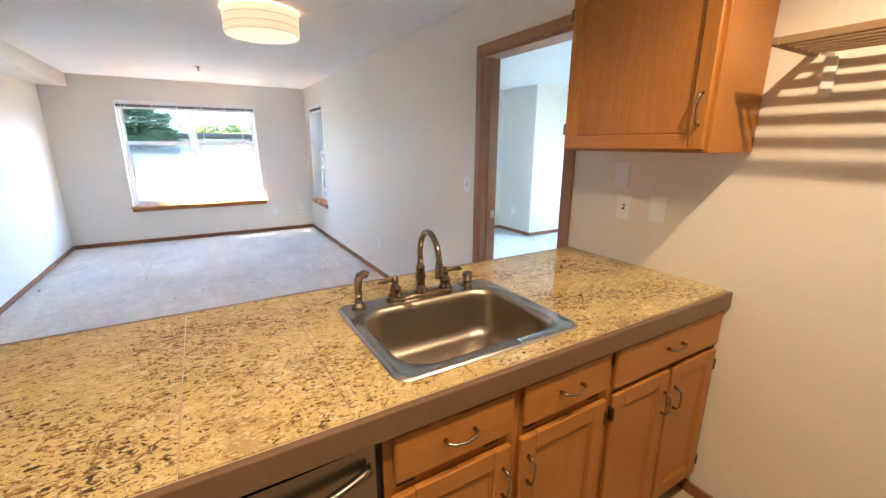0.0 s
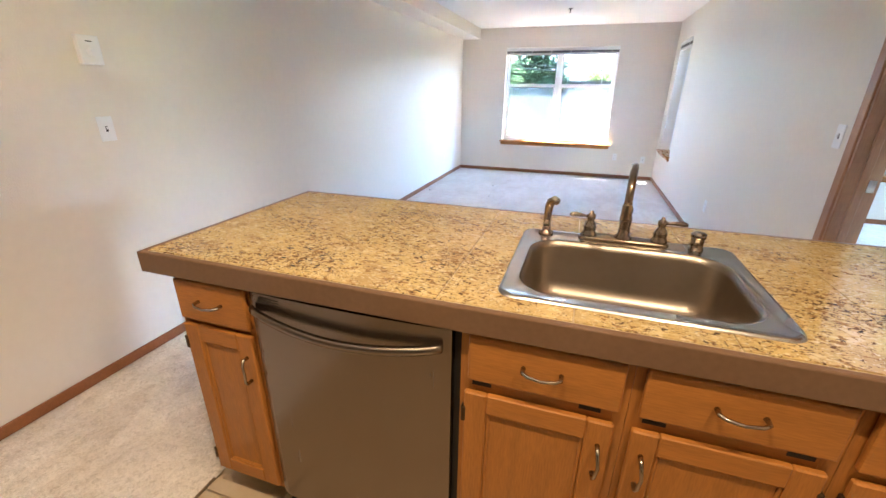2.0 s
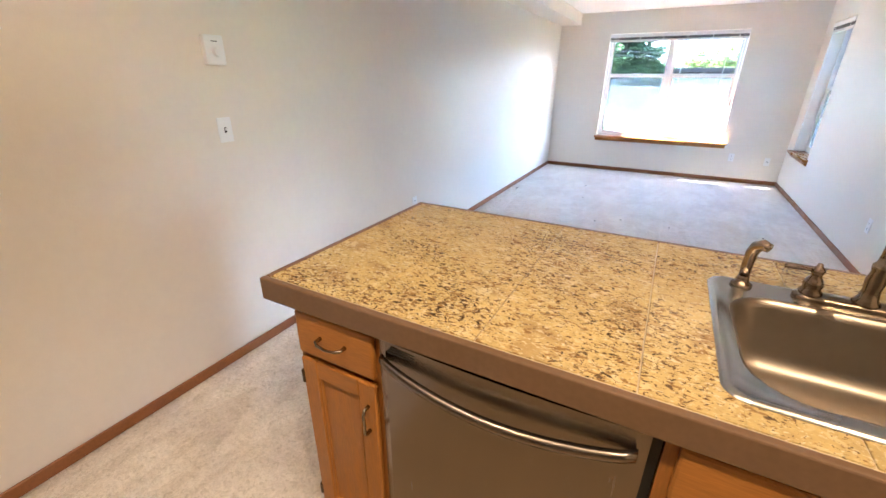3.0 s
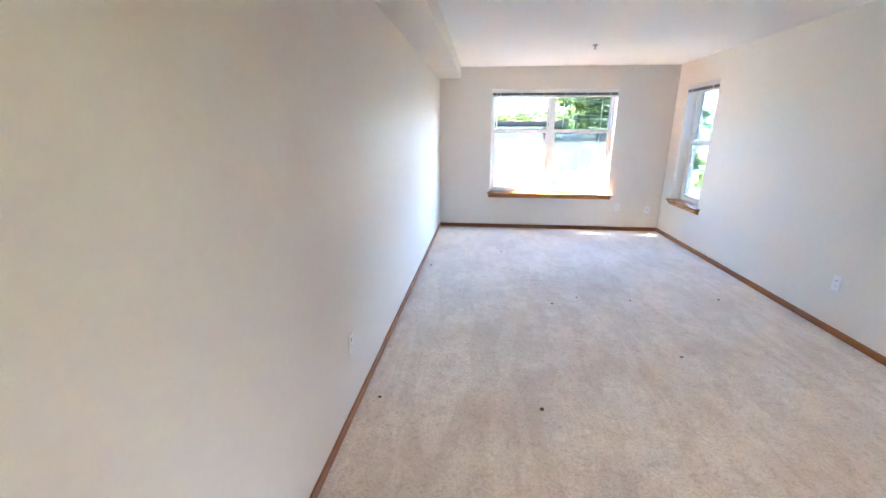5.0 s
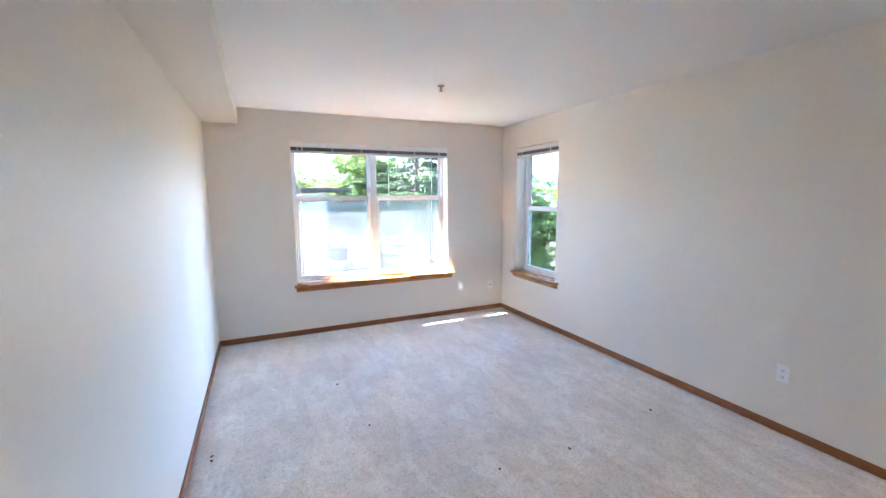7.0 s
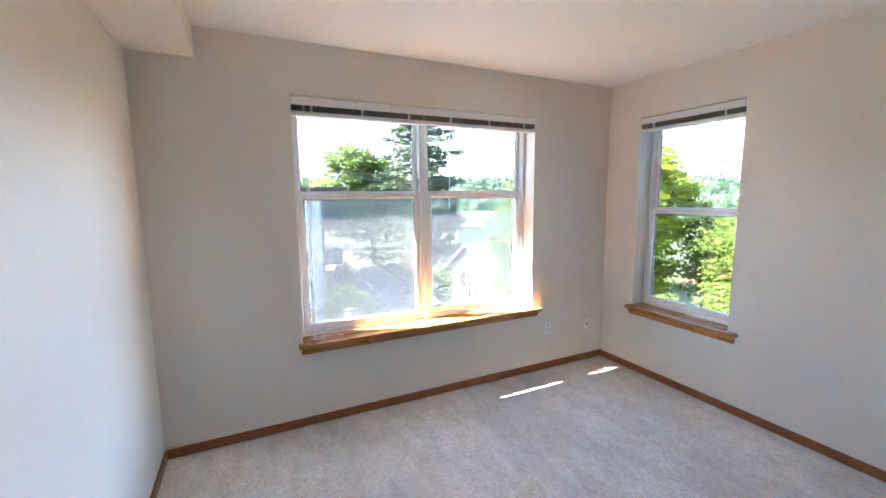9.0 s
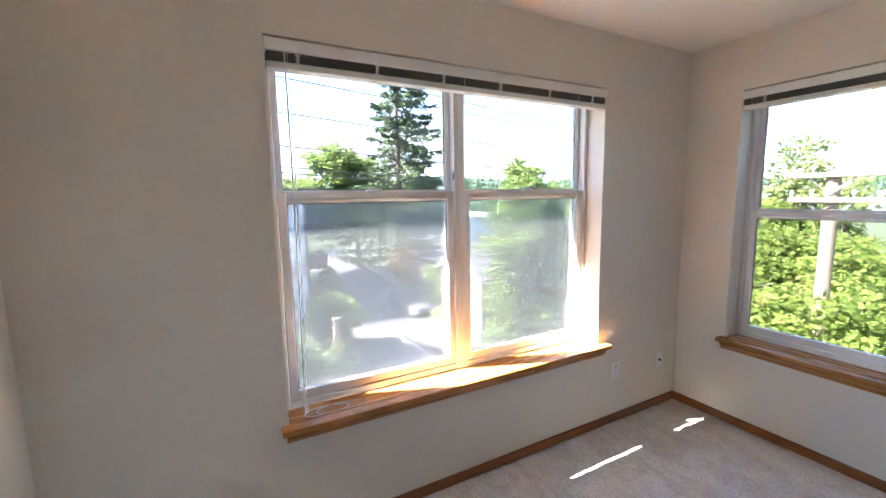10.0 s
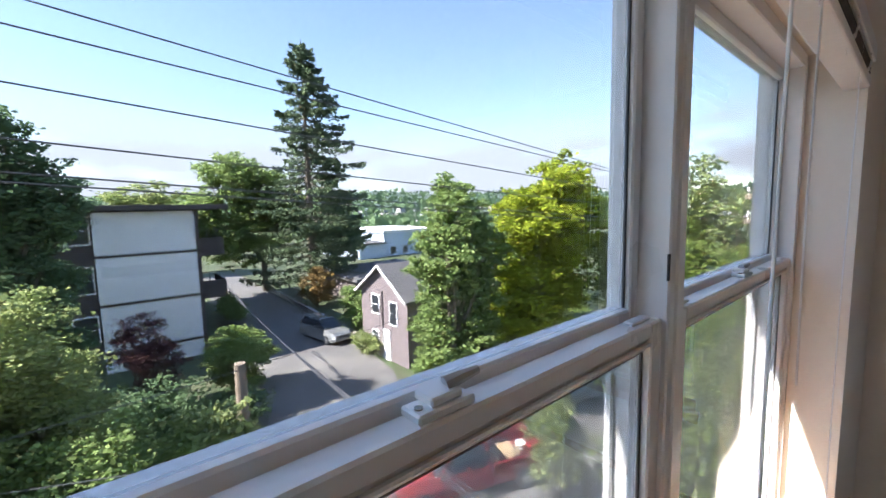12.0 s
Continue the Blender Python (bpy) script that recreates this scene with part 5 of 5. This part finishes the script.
# ---- buildings ----
def house_window(parent, m, w, h):
    """A framed window in the plane y = 0 that faces -y."""
    wd = part("window", boxes((-w / 2 - 0.08, w / 2 + 0.08, -0.04, 0.02, -h / 2 - 0.08, h / 2 + 0.08)), TRIMPAINT, parent, "white framed window")
    wd.matrix_basis = m
    part("pane", boxes((-w / 2, w / 2, -0.045, -0.041, 0.02, h / 2)), DARKGLASS, wd)
    part("pane", boxes((-w / 2, w / 2, -0.045, -0.041, -h / 2, -0.02)), DARKGLASS, wd)
    return wd


apt = thing("apartment_block", "flat-roofed white stucco apartment block with dark brown bands", "building", at=(-1.30, 0, 0))
part("wall", boxes((-10.7, 6.28, 39.6, 58, GZ, 1.95)), DARKWOOD, apt, "dark brown side wall")
for z0, z1 in ((-0.58, 1.88), (-3.42, -0.74), (-6.26, -3.58), (GZ, -6.42)):
    part("wall_panel", boxes((1.23, 6.22, 39.0, 39.598, z0, z1)), STUCCO, apt, "white stucco panel")
for z in (-0.66, -3.50, -6.34):
    part("band", boxes((1.21, 6.26, 38.97, 39.597, z - 0.078, z + 0.078)), DARKWOOD, apt)
part("corner_post", boxes((6.225, 6.42, 38.95, 39.597, GZ, 1.95)), DARKWOOD, apt)
part("roof", boxes((-12.6, 8.1, 38.3, 58.6, 1.952, 2.26), bevel=0.02), DARKWOOD, apt, "dark overhanging flat roof")
for z in (0.85, -2.0, -4.9):
    house_window(apt, pose(0.55, 39.598, z), 1.0, 1.5)
    house_window(apt, pose(-2.6, 39.598, z), 1.4, 1.4)
for k, z in enumerate((-1.15, -4.05)):
    bal = part("balcony", boxes((6.285, 8.0, 40.0, 43.5, z, z + 0.15), (6.285, 8.0, 40.0, 40.06, z + 0.15, z + 1.2), (7.94, 8.0, 40.06, 43.5, z + 0.15, z + 1.2)), DARKWOOD, apt, "dark solid-sided balcony")
    part("balcony_rail", boxes((6.4, 8.0, 40.0, 40.04, z + 1.75, z + 1.8), (6.4, 6.44, 40, 40.04, z + 1.2, z + 1.75), (7.0, 7.04, 40, 40.04, z + 1.2, z + 1.75), (7.6, 7.64, 40, 40.04, z + 1.2, z + 1.75)), WIRE, bal)
    house_window(apt, pose(6.282, 42, z + 1.2, 0, 0, 90), 1.6, 1.9)

hs = thing("lilac_house", "small lilac gabled house with a grey shingle roof", "house")
HX, HY0, HY1, HE, HP = 13.15, 27.5, 32.7, -3.45, -1.75
bm = bmesh.new()
hy = (HY0 + HY1) / 2
prof = [(HY0, GZ), (HY1, GZ), (HY1, HE), (hy, HP - 0.05), (HY0, HE)]
a = [bm.verts.new((HX, y, z)) for y, z in prof]
b = [bm.verts.new((HX + 9, y, z)) for y, z in prof]
for k in range(5):
    bm.faces.new((a[k], a[(k + 1) % 5], b[(k + 1) % 5], b[k]))
bm.faces.new(a)
bm.faces.new(b)
bmesh.ops.recalc_face_normals(bm, faces=bm.faces)
part("wall", bm, LILAC, hs, "lilac painted gable wall")
for s in (-1, 1):
    bm = bmesh.new()
    y0 = hy + s * ((HY1 - HY0) / 2 + 0.3)
    z0 = HE - 0.3 * (HP - HE) / ((HY1 - HY0) / 2)
    quad = [(HX - 0.3, y0, z0), (HX + 9.3, y0, z0), (HX + 9.3, hy, HP), (HX - 0.3, hy, HP)]
    lo = [bm.verts.new(q) for q in quad]
    up = [bm.verts.new((q[0], q[1], q[2] + 0.14)) for q in quad]
    for k in range(4):
        bm.faces.new((lo[k], lo[(k + 1) % 4], up[(k + 1) % 4], up[k]))
    bm.faces.new(lo)
    bm.faces.new(up)
    bmesh.ops.recalc_face_normals(bm, faces=bm.faces)
    part("roof", bm, ROOFING, hs, "grey shingle roof slope")
    bm = bmesh.new()
    tube(bm, [(HX - 0.32, y0, z0 + 0.05), (HX - 0.32, hy, HP + 0.05)], 0.09, 4)
    part("bargeboard", bm, TRIMPAINT, hs)
for y, z, w, h in ((30.9, -4.2, 0.8, 1.1), (28.9, -4.5, 0.7, 1.3), (31.0, -6.2, 0.7, 0.5)):
    house_window(hs, pose(HX - 0.022, y, z, 0, 0, -90), w, h)
part("door", boxes((HX - 0.06, HX - 0.002, 29.3, 30.2, GZ, GZ + 1.9)), TRIMPAINT, hs, "pale door with a white frame")
bm = bmesh.new()
tube(bm, [(HX - 0.06, 30.1, HE + 0.2), (HX - 0.06, 30.1, GZ + 0.3)], 0.04, 6)
part("downpipe", bm, DARKWOOD, hs)

far = thing("blue_grey_building", "pale blue flat-roofed building down the hill", "building")
part("wall", boxes((42, 56, 76, 96, GZ - 4, -2.9)), BLUEWALL, far)
part("wing", boxes((36.3, 42, 75.4, 92, GZ - 4, -4.9)), BLUEWALL, far)
part("roof", boxes((41.7, 56.3, 75.6, 96.3, -2.9, -2.5)), TRIMPAINT, far)
part("roof", boxes((36, 42, 75, 92, -4.9, -4.6)), ROOFING, far)
for x in (44.0, 47.0, 50):
    house_window(far, pose(x, 75.998, -6.4), 1.2, 1.4)
low = thing("low_shed", "low building with a dark flat roof", "building")
part("wall", boxes((19, 30, 44, 54, GZ, -5.3)), LILAC, low)
part("roof", boxes((18.6, 30.4, 43.6, 54.4, -5.3, -5.0)), ROOFING, low)


# ---- vehicles ----
TYRE = mat("black_tyre", (0.02, 0.02, 0.02), 0.85, var=0.15)
RIM = mat("alloy_rim", (0.5, 0.5, 0.5), 0.35, 0.9, var=0.05)
SILVER = mat("silver_car_paint", (0.25, 0.255, 0.25), 0.35, 0.4, var=0.03, coat=0.3)
RED = mat("red_car_paint", (0.26, 0.032, 0.03), 0.3, var=0.05, coat=0.6)


def loft(bm, sections):
    """Skin between cross-sections; each is (x, half width, bottom, top, shoulder inset)."""
    rings = []
    for x, w, z0, z1, s in sections:
        pts = [(-w, z0), (-w, z0 + 0.6 * (z1 - z0)), (-w + s, z1), (w - s, z1), (w, z0 + 0.6 * (z1 - z0)), (w, z0)]
        rings.append([bm.verts.new((x, y, z)) for y, z in pts])
    for a, b in zip(rings, rings[1:]):
        for k in range(6):
            bm.faces.new((a[k], a[(k + 1) % 6], b[(k + 1) % 6], b[k]))
    bm.faces.new(rings[0])
    bm.faces.new(rings[-1])
    bmesh.ops.recalc_face_normals(bm, faces=bm.faces)
    bmesh.ops.bevel(bm, geom=list(bm.edges), offset=0.03, segments=2, affect="EDGES")
    return bm


def wheels(car, xs, half, r):
    for x in xs:
        for s in (-1, 1):
            bm = bmesh.new()
            cyl(bm, (x, s * (half - 0.20), r), (x, s * half, r), r, n=20)
            w = part("wheel", bm, TYRE, car)
            bm = bmesh.new()
            cyl(bm, (x, s * (half - 0.02), r), (x, s * (half + 0.012), r), r * 0.62, r * 0.5 if s > 0 else None, n=16)
            part("rim", bm, RIM, w)


def wagon(label, at, rz):
    car = thing("parked_car", label, "car", at=at, rz=rz)
    part("body", loft(bmesh.new(), [(-2.3, 0.72, 0.35, 0.85, 0.10), (-2.1, 0.84, 0.22, 0.98, 0.08), (-0.6, 0.87, 0.20, 0.98, 0.08), (1.0, 0.87, 0.20, 0.96, 0.10), (2.0, 0.82, 0.22, 0.82, 0.14), (2.3, 0.66, 0.32, 0.66, 0.14)]), SILVER, car)
    part("cabin", loft(bmesh.new(), [(-2.2, 0.76, 0.90, 1.00, 0.06), (-1.85, 0.76, 0.92, 1.44, 0.20), (-0.4, 0.78, 0.92, 1.50, 0.20), (0.35, 0.78, 0.92, 1.44, 0.20), (1.15, 0.76, 0.90, 0.98, 0.06)]), DARKGLASS, car, "dark windows")
    part("roof", boxes((-1.85, 0.30, -0.56, 0.56, 1.455, 1.515), bevel=0.025), SILVER, car)
    for x in (-1.95, -0.95, -0.1):
        for s in (-1, 1):
            bm = bmesh.new()
            tube(bm, [(x, s * 0.785, 0.95), (x + 0.06, s * 0.70, 1.22), (x + 0.10, s * 0.58, 1.48)], 0.035, 5)
            part("pillar", bm, SILVER, car)
    for s in (-1, 1):
        bm = bmesh.new()
        tube(bm, [(-1.7, s * 0.5, 1.53), (-1.6, s * 0.5, 1.57), (0.0, s * 0.5, 1.57), (0.1, s * 0.5, 1.53)], 0.02, 5)
        part("roof_rail", bm, TYRE, car)
        part("headlight", boxes((2.16, 2.29, s * 0.52 - 0.14, s * 0.52 + 0.14, 0.60, 0.72), bevel=0.02), RIM, car)
    part("bumper", boxes((2.2, 2.38, -0.72, 0.72, 0.32, 0.50), bevel=0.04), SILVER, car)
    part("grille", boxes((2.26, 2.312, -0.34, 0.34, 0.54, 0.66)), TYRE, car)
    wheels(car, (-1.35, 1.4), 0.86, 0.32)
    return car


def pickup(label, at, rz):
    car = thing("pickup_truck", label, "truck", at=at, rz=rz)
    part("body", loft(bmesh.new(), [(-0.55, 0.90, 0.38, 1.10, 0.06), (0.9, 0.92, 0.36, 1.10, 0.08), (1.2, 0.92, 0.36, 1.08, 0.12), (2.35, 0.88, 0.38, 1.00, 0.16), (2.65, 0.74, 0.45, 0.86, 0.12)]), RED, car)
    part("cabin", loft(bmesh.new(), [(-0.50, 0.84, 1.02, 1.62, 0.16), (-0.2, 0.84, 1.02, 1.74, 0.18), (0.55, 0.84, 1.02, 1.74, 0.18), (1.32, 0.82, 1.02, 1.12, 0.08)]), DARKGLASS, car, "dark windows")
    part("roof", boxes((-0.42, 0.50, -0.64, 0.64, 1.70, 1.775), bevel=0.03), RED, car)
    for x, dx in ((-0.45, 0.04), (0.25, 0.0), (1.25, -0.62)):
        for s in (-1, 1):
            bm = bmesh.new()
            tube(bm, [(x, s * 0.85, 1.05), (x + dx / 2, s * 0.77, 1.40), (x + dx, s * 0.67, 1.72)], 0.04, 5)
            part("pillar", bm, RED, car)
    bed = part("bed", boxes((-2.7, -0.58, -0.90, -0.82, 0.42, 1.12), (-2.7, -0.58, 0.82, 0.90, 0.42, 1.12), (-2.7, -2.62, -0.82, 0.82, 0.42, 1.10), (-0.64, -0.58, -0.82, 0.82, 0.42, 1.12), (-2.62, -0.64, -0.82, 0.82, 0.50, 0.58), bevel=0.02), RED, car, "open red load bed")
    bm = bmesh.new()
    tube(bm, [(-0.75, -0.80, 1.14), (-0.75, -0.74, 1.34), (-0.75, 0.74, 1.34), (-0.75, 0.80, 1.14)], 0.035, 6)
    part("rack", bm, RIM, car, "pale bar behind the cab")
    for s in (-1, 1):
        part("headlight", boxes((2.52, 2.64, s * 0.60 - 0.14, s * 0.60 + 0.14, 0.72, 0.88), bevel=0.02), RIM, car)
        part("mirror", boxes((0.95, 1.05, s * 1.0 - 0.10, s * 1.0 + 0.10, 1.10, 1.26), bevel=0.02), RIM, car)
        part("tail_light", boxes((-2.725, -2.69, s * 0.80 - 0.07, s * 0.80 + 0.07, 0.75, 1.05)), RED, car)
    part("bumper", boxes((2.55, 2.78, -0.84, 0.84, 0.42, 0.60), bevel=0.04), RIM, car, "chrome bumper")
    part("grille", boxes((2.60, 2.662, -0.42, 0.42, 0.66, 0.86)), TYRE, car)
    wheels(car, (-1.75, 1.75), 0.92, 0.37)
    return car


wagon("silver estate car parked in the alley", (12.1, 36.4, GZ + 0.03), -82)
pickup("red pickup truck parked at the kerb with an open bed", (8.90, 18.3, GZ + 0.03), 160)
load = thing("canvas_bundle", "tan canvas bundle and a white bucket in the truck bed", "bundle")
bm = bmesh.new()
bmesh.ops.create_icosphere(bm, subdivisions=3, radius=0.5, matrix=pose(10.30, 17.8, GZ + 0.75, 0, 0, 160) @ Matrix.Diagonal((1.2, 0.9, 0.5, 1)))
for v in bm.verts:
    v.co += Vector((0.1, 0.1, 0.08)) * noise.noise(v.co * 4)
part("canvas", bm, mat("tan_canvas", (0.45, 0.33, 0.2), 0.9, var=0.2, fine=10), load)
bm = bmesh.new()
cyl(bm, (10.85, 17.6, GZ + 0.6), (10.85, 17.6, GZ + 1.05), 0.16, 0.2, 16)
part("bucket", bm, TRIMPAINT, load)

# ---- poles and wires ----
pole = thing("wooden_pole", "weathered wooden pole with a sawn top", "pole")
bm = bmesh.new()
cyl(bm, (3.37, 22.9, GZ - 0.1), (3.35, 22.9, -3.1), 0.20, 0.17, 16)
part("shaft", bm, POLEWOOD, pole)
st = thing("wooden_post", "short weathered wooden post by the kerb", "post")
bm = bmesh.new()
cyl(bm, (7.3, 16.0, GZ - 0.1), (7.3, 16.0, -5.75), 0.14, 0.13, 14)
part("shaft", bm, POLEWOOD, st)


up = thing("utility_pole", "weathered wooden utility pole with two crossarms and insulators", "pole")
UX, UY, UTOP = 9.2, 10.53, 1.85
bm = bmesh.new()
cyl(bm, (UX, UY, GZ - 0.1), (UX, UY, UTOP), 0.14, 0.10, 16)
part("shaft", bm, POLEWOOD, up)
for dz in (0.07, 0.50):
    arm = part("crossarm", boxes((UX - 0.18, UX - 0.10, UY - 0.85, UY + 0.57, UTOP - dz - 0.045, UTOP - dz + 0.045), bevel=0.01), POLEWOOD, up)
    for dy in (-0.76, -0.32, 0.24, 0.52):
        bm = bmesh.new()
        lathe(bm, [(0.0, 0.13), (0.022, 0.125), (0.032, 0.10), (0.022, 0.085), (0.038, 0.06), (0.026, 0.045), (0.013, 0.04), (0.013, 0.0)], (UX - 0.14, UY + dy, UTOP - dz + 0.045), 12)
        smooth(part("insulator", bm, TRIMPAINT, arm, "white insulator"))
    for s in (-1, 1):
        bm = bmesh.new()
        tube(bm, [(UX - 0.10, UY + s * 0.32, UTOP - dz - 0.04), (UX - 0.11, UY, UTOP - dz - 0.34)], 0.015, 5)
        part("brace", bm, RIM, up)


def cable(label, p0, p1, r, sag):
    c = thing("power_line", label, "wire", "overhead wires")
    p0, p1 = Vector(p0), Vector(p1)
    bm = bmesh.new()
    tube(bm, [p0.lerp(p1, k / 16) - Vector((0, 0, sag * 4 * (k / 16) * (1 - k / 16))) for k in range(17)], r, 5)
    part("strand", bm, WIRE, c)


for x0, z0, x1, z1 in ((-0.38, 6.47, 23.89, 4.11), (-0.94, 5.89, 23.76, 3.93), (-1.05, 4.67, 23.8, 2.8), (-1.16, 3.48, 23.83, 1.84), (-1.23, 2.75, 23.86, 1.0), (-1.25, 2.54, 23.86, 0.79)):
    k = (z1 - z0) / (x1 - x0)
    n = 0.5356
    a, b = (-14, z0 + k * (-14 - x0)), (44, z0 + k * (44 - x0))
    cable("dark overhead power line across the street", (0.318 + n * (a[0] - 0.318), 16, 1.716 + n * (a[1] - 1.716)), (0.318 + n * (b[0] - 0.318), 16, 1.716 + n * (b[1] - 1.716)), 0.012, 0.04)
for d in (0.0, 0.14, 0.34):
    cable("sagging cable bundle over the street", (5.9 + d * 0.3, 36, -2.7 - d), (4.2 + d, 12.0, -2.7 - d * 0.4), 0.018, 0.35)
for y0, z0, y1, z1 in ((21.5, -3.0, 11.0, -2.8), (20.4, -3.1, 11.5, -3.0), (19.0, -2.2, 24.0, -2.6)):
    cable("thin service cable from the wooden pole", (-6, y0, z0), (16, y1, z1), 0.012, 0.3)

# ---- distance ----
def far_hill():
    verts, faces = [], []
    na, nr = 140, 14
    for i in range(na + 1):
        a = radians(-60 + 160 * i / na)
        for j in range(nr + 1):
            d = 330 + 1100 * j / nr
            f = j / nr
            h = GZ - 6 + 62 * f ** 1.3 + 26 * f * noise.noise((math.sin(a) * 4, math.cos(a) * 4, 2)) + 7 * f * noise.noise((d * math.sin(a) * 0.02, d * math.cos(a) * 0.02, 0))
            verts.append((d * math.sin(a), d * math.cos(a), h))
    for i in range(na):
        for j in range(nr):
            k = i * (nr + 1) + j
            faces.append((k, k + 1, k + nr + 2, k + nr + 1))
    me = bpy.data.meshes.new("far_hill")
    me.from_pydata(verts, [], faces)
    me.materials.append(HILLS)
    smooth(tagged(new("far_hill", me), "wooded hill across the valley", "hill", kind="structure"))
    return verts


hill = far_hill()
rng = np.random.default_rng(40)
hv = np.array(hill)
pick = hv[rng.integers(0, len(hv), 9000)] + rng.normal(size=(9000, 3)) * np.array([22, 22, 0]) + np.array([0, 0, 2.0])
woods = new("far_woods", leaf_mesh("far_woods", pick, 9.0, L_DARK, rng, flat=3.0, long=1.5))
tagged(woods, "distant dark green trees on the hillside", "woods", kind="stuff")
near = np.stack([rng.uniform(-60, 420, 2600), rng.uniform(95, 330, 2600), GZ + rng.uniform(0, 3.5, 2600)], 1)
woods = new("far_woods", leaf_mesh("far_woods", near, 4.5, L_DARK, rng, flat=3.0, long=1.4))
tagged(woods, "green treetops of the valley below", "woods", kind="stuff")
verts, faces = [], []
for k in range(300):
    d, a = rng.uniform(200, 560), radians(rng.uniform(-5, 80))
    x, y = d * math.sin(a), d * math.cos(a)
    z = GZ - 3 + (0 if d < 330 else 62 * max(0, (d - 330) / 1100) ** 1.3)
    w, l, h = rng.uniform(4, 11), rng.uniform(4, 11), rng.uniform(3, 6)
    n0 = len(verts)
    verts += [(x - w / 2, y - l / 2, z), (x + w / 2, y - l / 2, z), (x + w / 2, y + l / 2, z), (x - w / 2, y + l / 2, z), (x - w / 2, y - l / 2, z + h), (x + w / 2, y - l / 2, z + h), (x + w / 2, y + l / 2, z + h), (x - w / 2, y + l / 2, z + h)]
    faces += [tuple(n0 + i for i in f) for f in ((0, 1, 5, 4), (1, 2, 6, 5), (2, 3, 7, 6), (3, 0, 4, 7), (4, 5, 6, 7))]
me = bpy.data.meshes.new("far_town")
me.from_pydata(verts, [], faces)
me.materials.append(mat("far_house_walls", (0.34, 0.33, 0.32), 0.9, var=0.5, scale=0.05, fine=0.4))
tagged(new("far_town", me), "small pale houses scattered across the valley", "houses", kind="stuff")

# ---- kitchen floor tiles ----
ft = thing("tile_floor", "beige ceramic kitchen floor tiles with sandy grout", "tile floor", kind="structure")
tile_me = bpy.data.meshes.new("tile")
bm = boxes((-0.149, 0.149, -0.149, 0.149, -0.010, 0.0), bevel=0.002)
bm.to_mesh(tile_me)
bm.free()
tile_me.materials.append(TILE)
for i in range(8):
    for j in range(12):
        share("tile", tile_me, ft, (0.46 + 0.304 * i, BY + 0.17 + 0.304 * j, 0.0))
tagged(part("threshold_strip", boxes((0.298, 0.310, BY, 2.21, 0.0, 0.004), bevel=0.001), mat("metal_strip", (0.35, 0.27, 0.18), 0.4, 0.8, var=0.1)), "thin metal strip between carpet and tiles", "strip", kind="structure")

# ---- crumbs on the carpet ----
CRUMB = mat("dark_crumb", (0.06, 0.045, 0.035), 0.9, var=0.3)
rng = np.random.default_rng(5)
for x, y in ((1.4, 5.31), (0.34, 4.64), (-0.61, 7.15), (2.22, 6.4), (0.33, 7.07), (-0.61, 7.1), (0.64, 6.15), (0.24, 7.78), (0.89, 6.32), (1.38, 6.3), (0.34, 4.65), (-0.61, 4.66)):
    bm = bmesh.new()
    bmesh.ops.create_icosphere(bm, subdivisions=1, radius=0.009, matrix=pose(x, y, 0.003, 0, 0, float(rng.uniform(0, 180))) @ Matrix.Diagonal((1.5, 0.8, 0.6, 1)))
    for v in bm.verts:
        v.co += Vector((0.002, 0.002, 0.001)) * float(rng.normal())
    tagged(part("carpet_crumb", bm, CRUMB), "small dark crumb lying on the beige carpet", "crumb", "crumbs on the carpet")
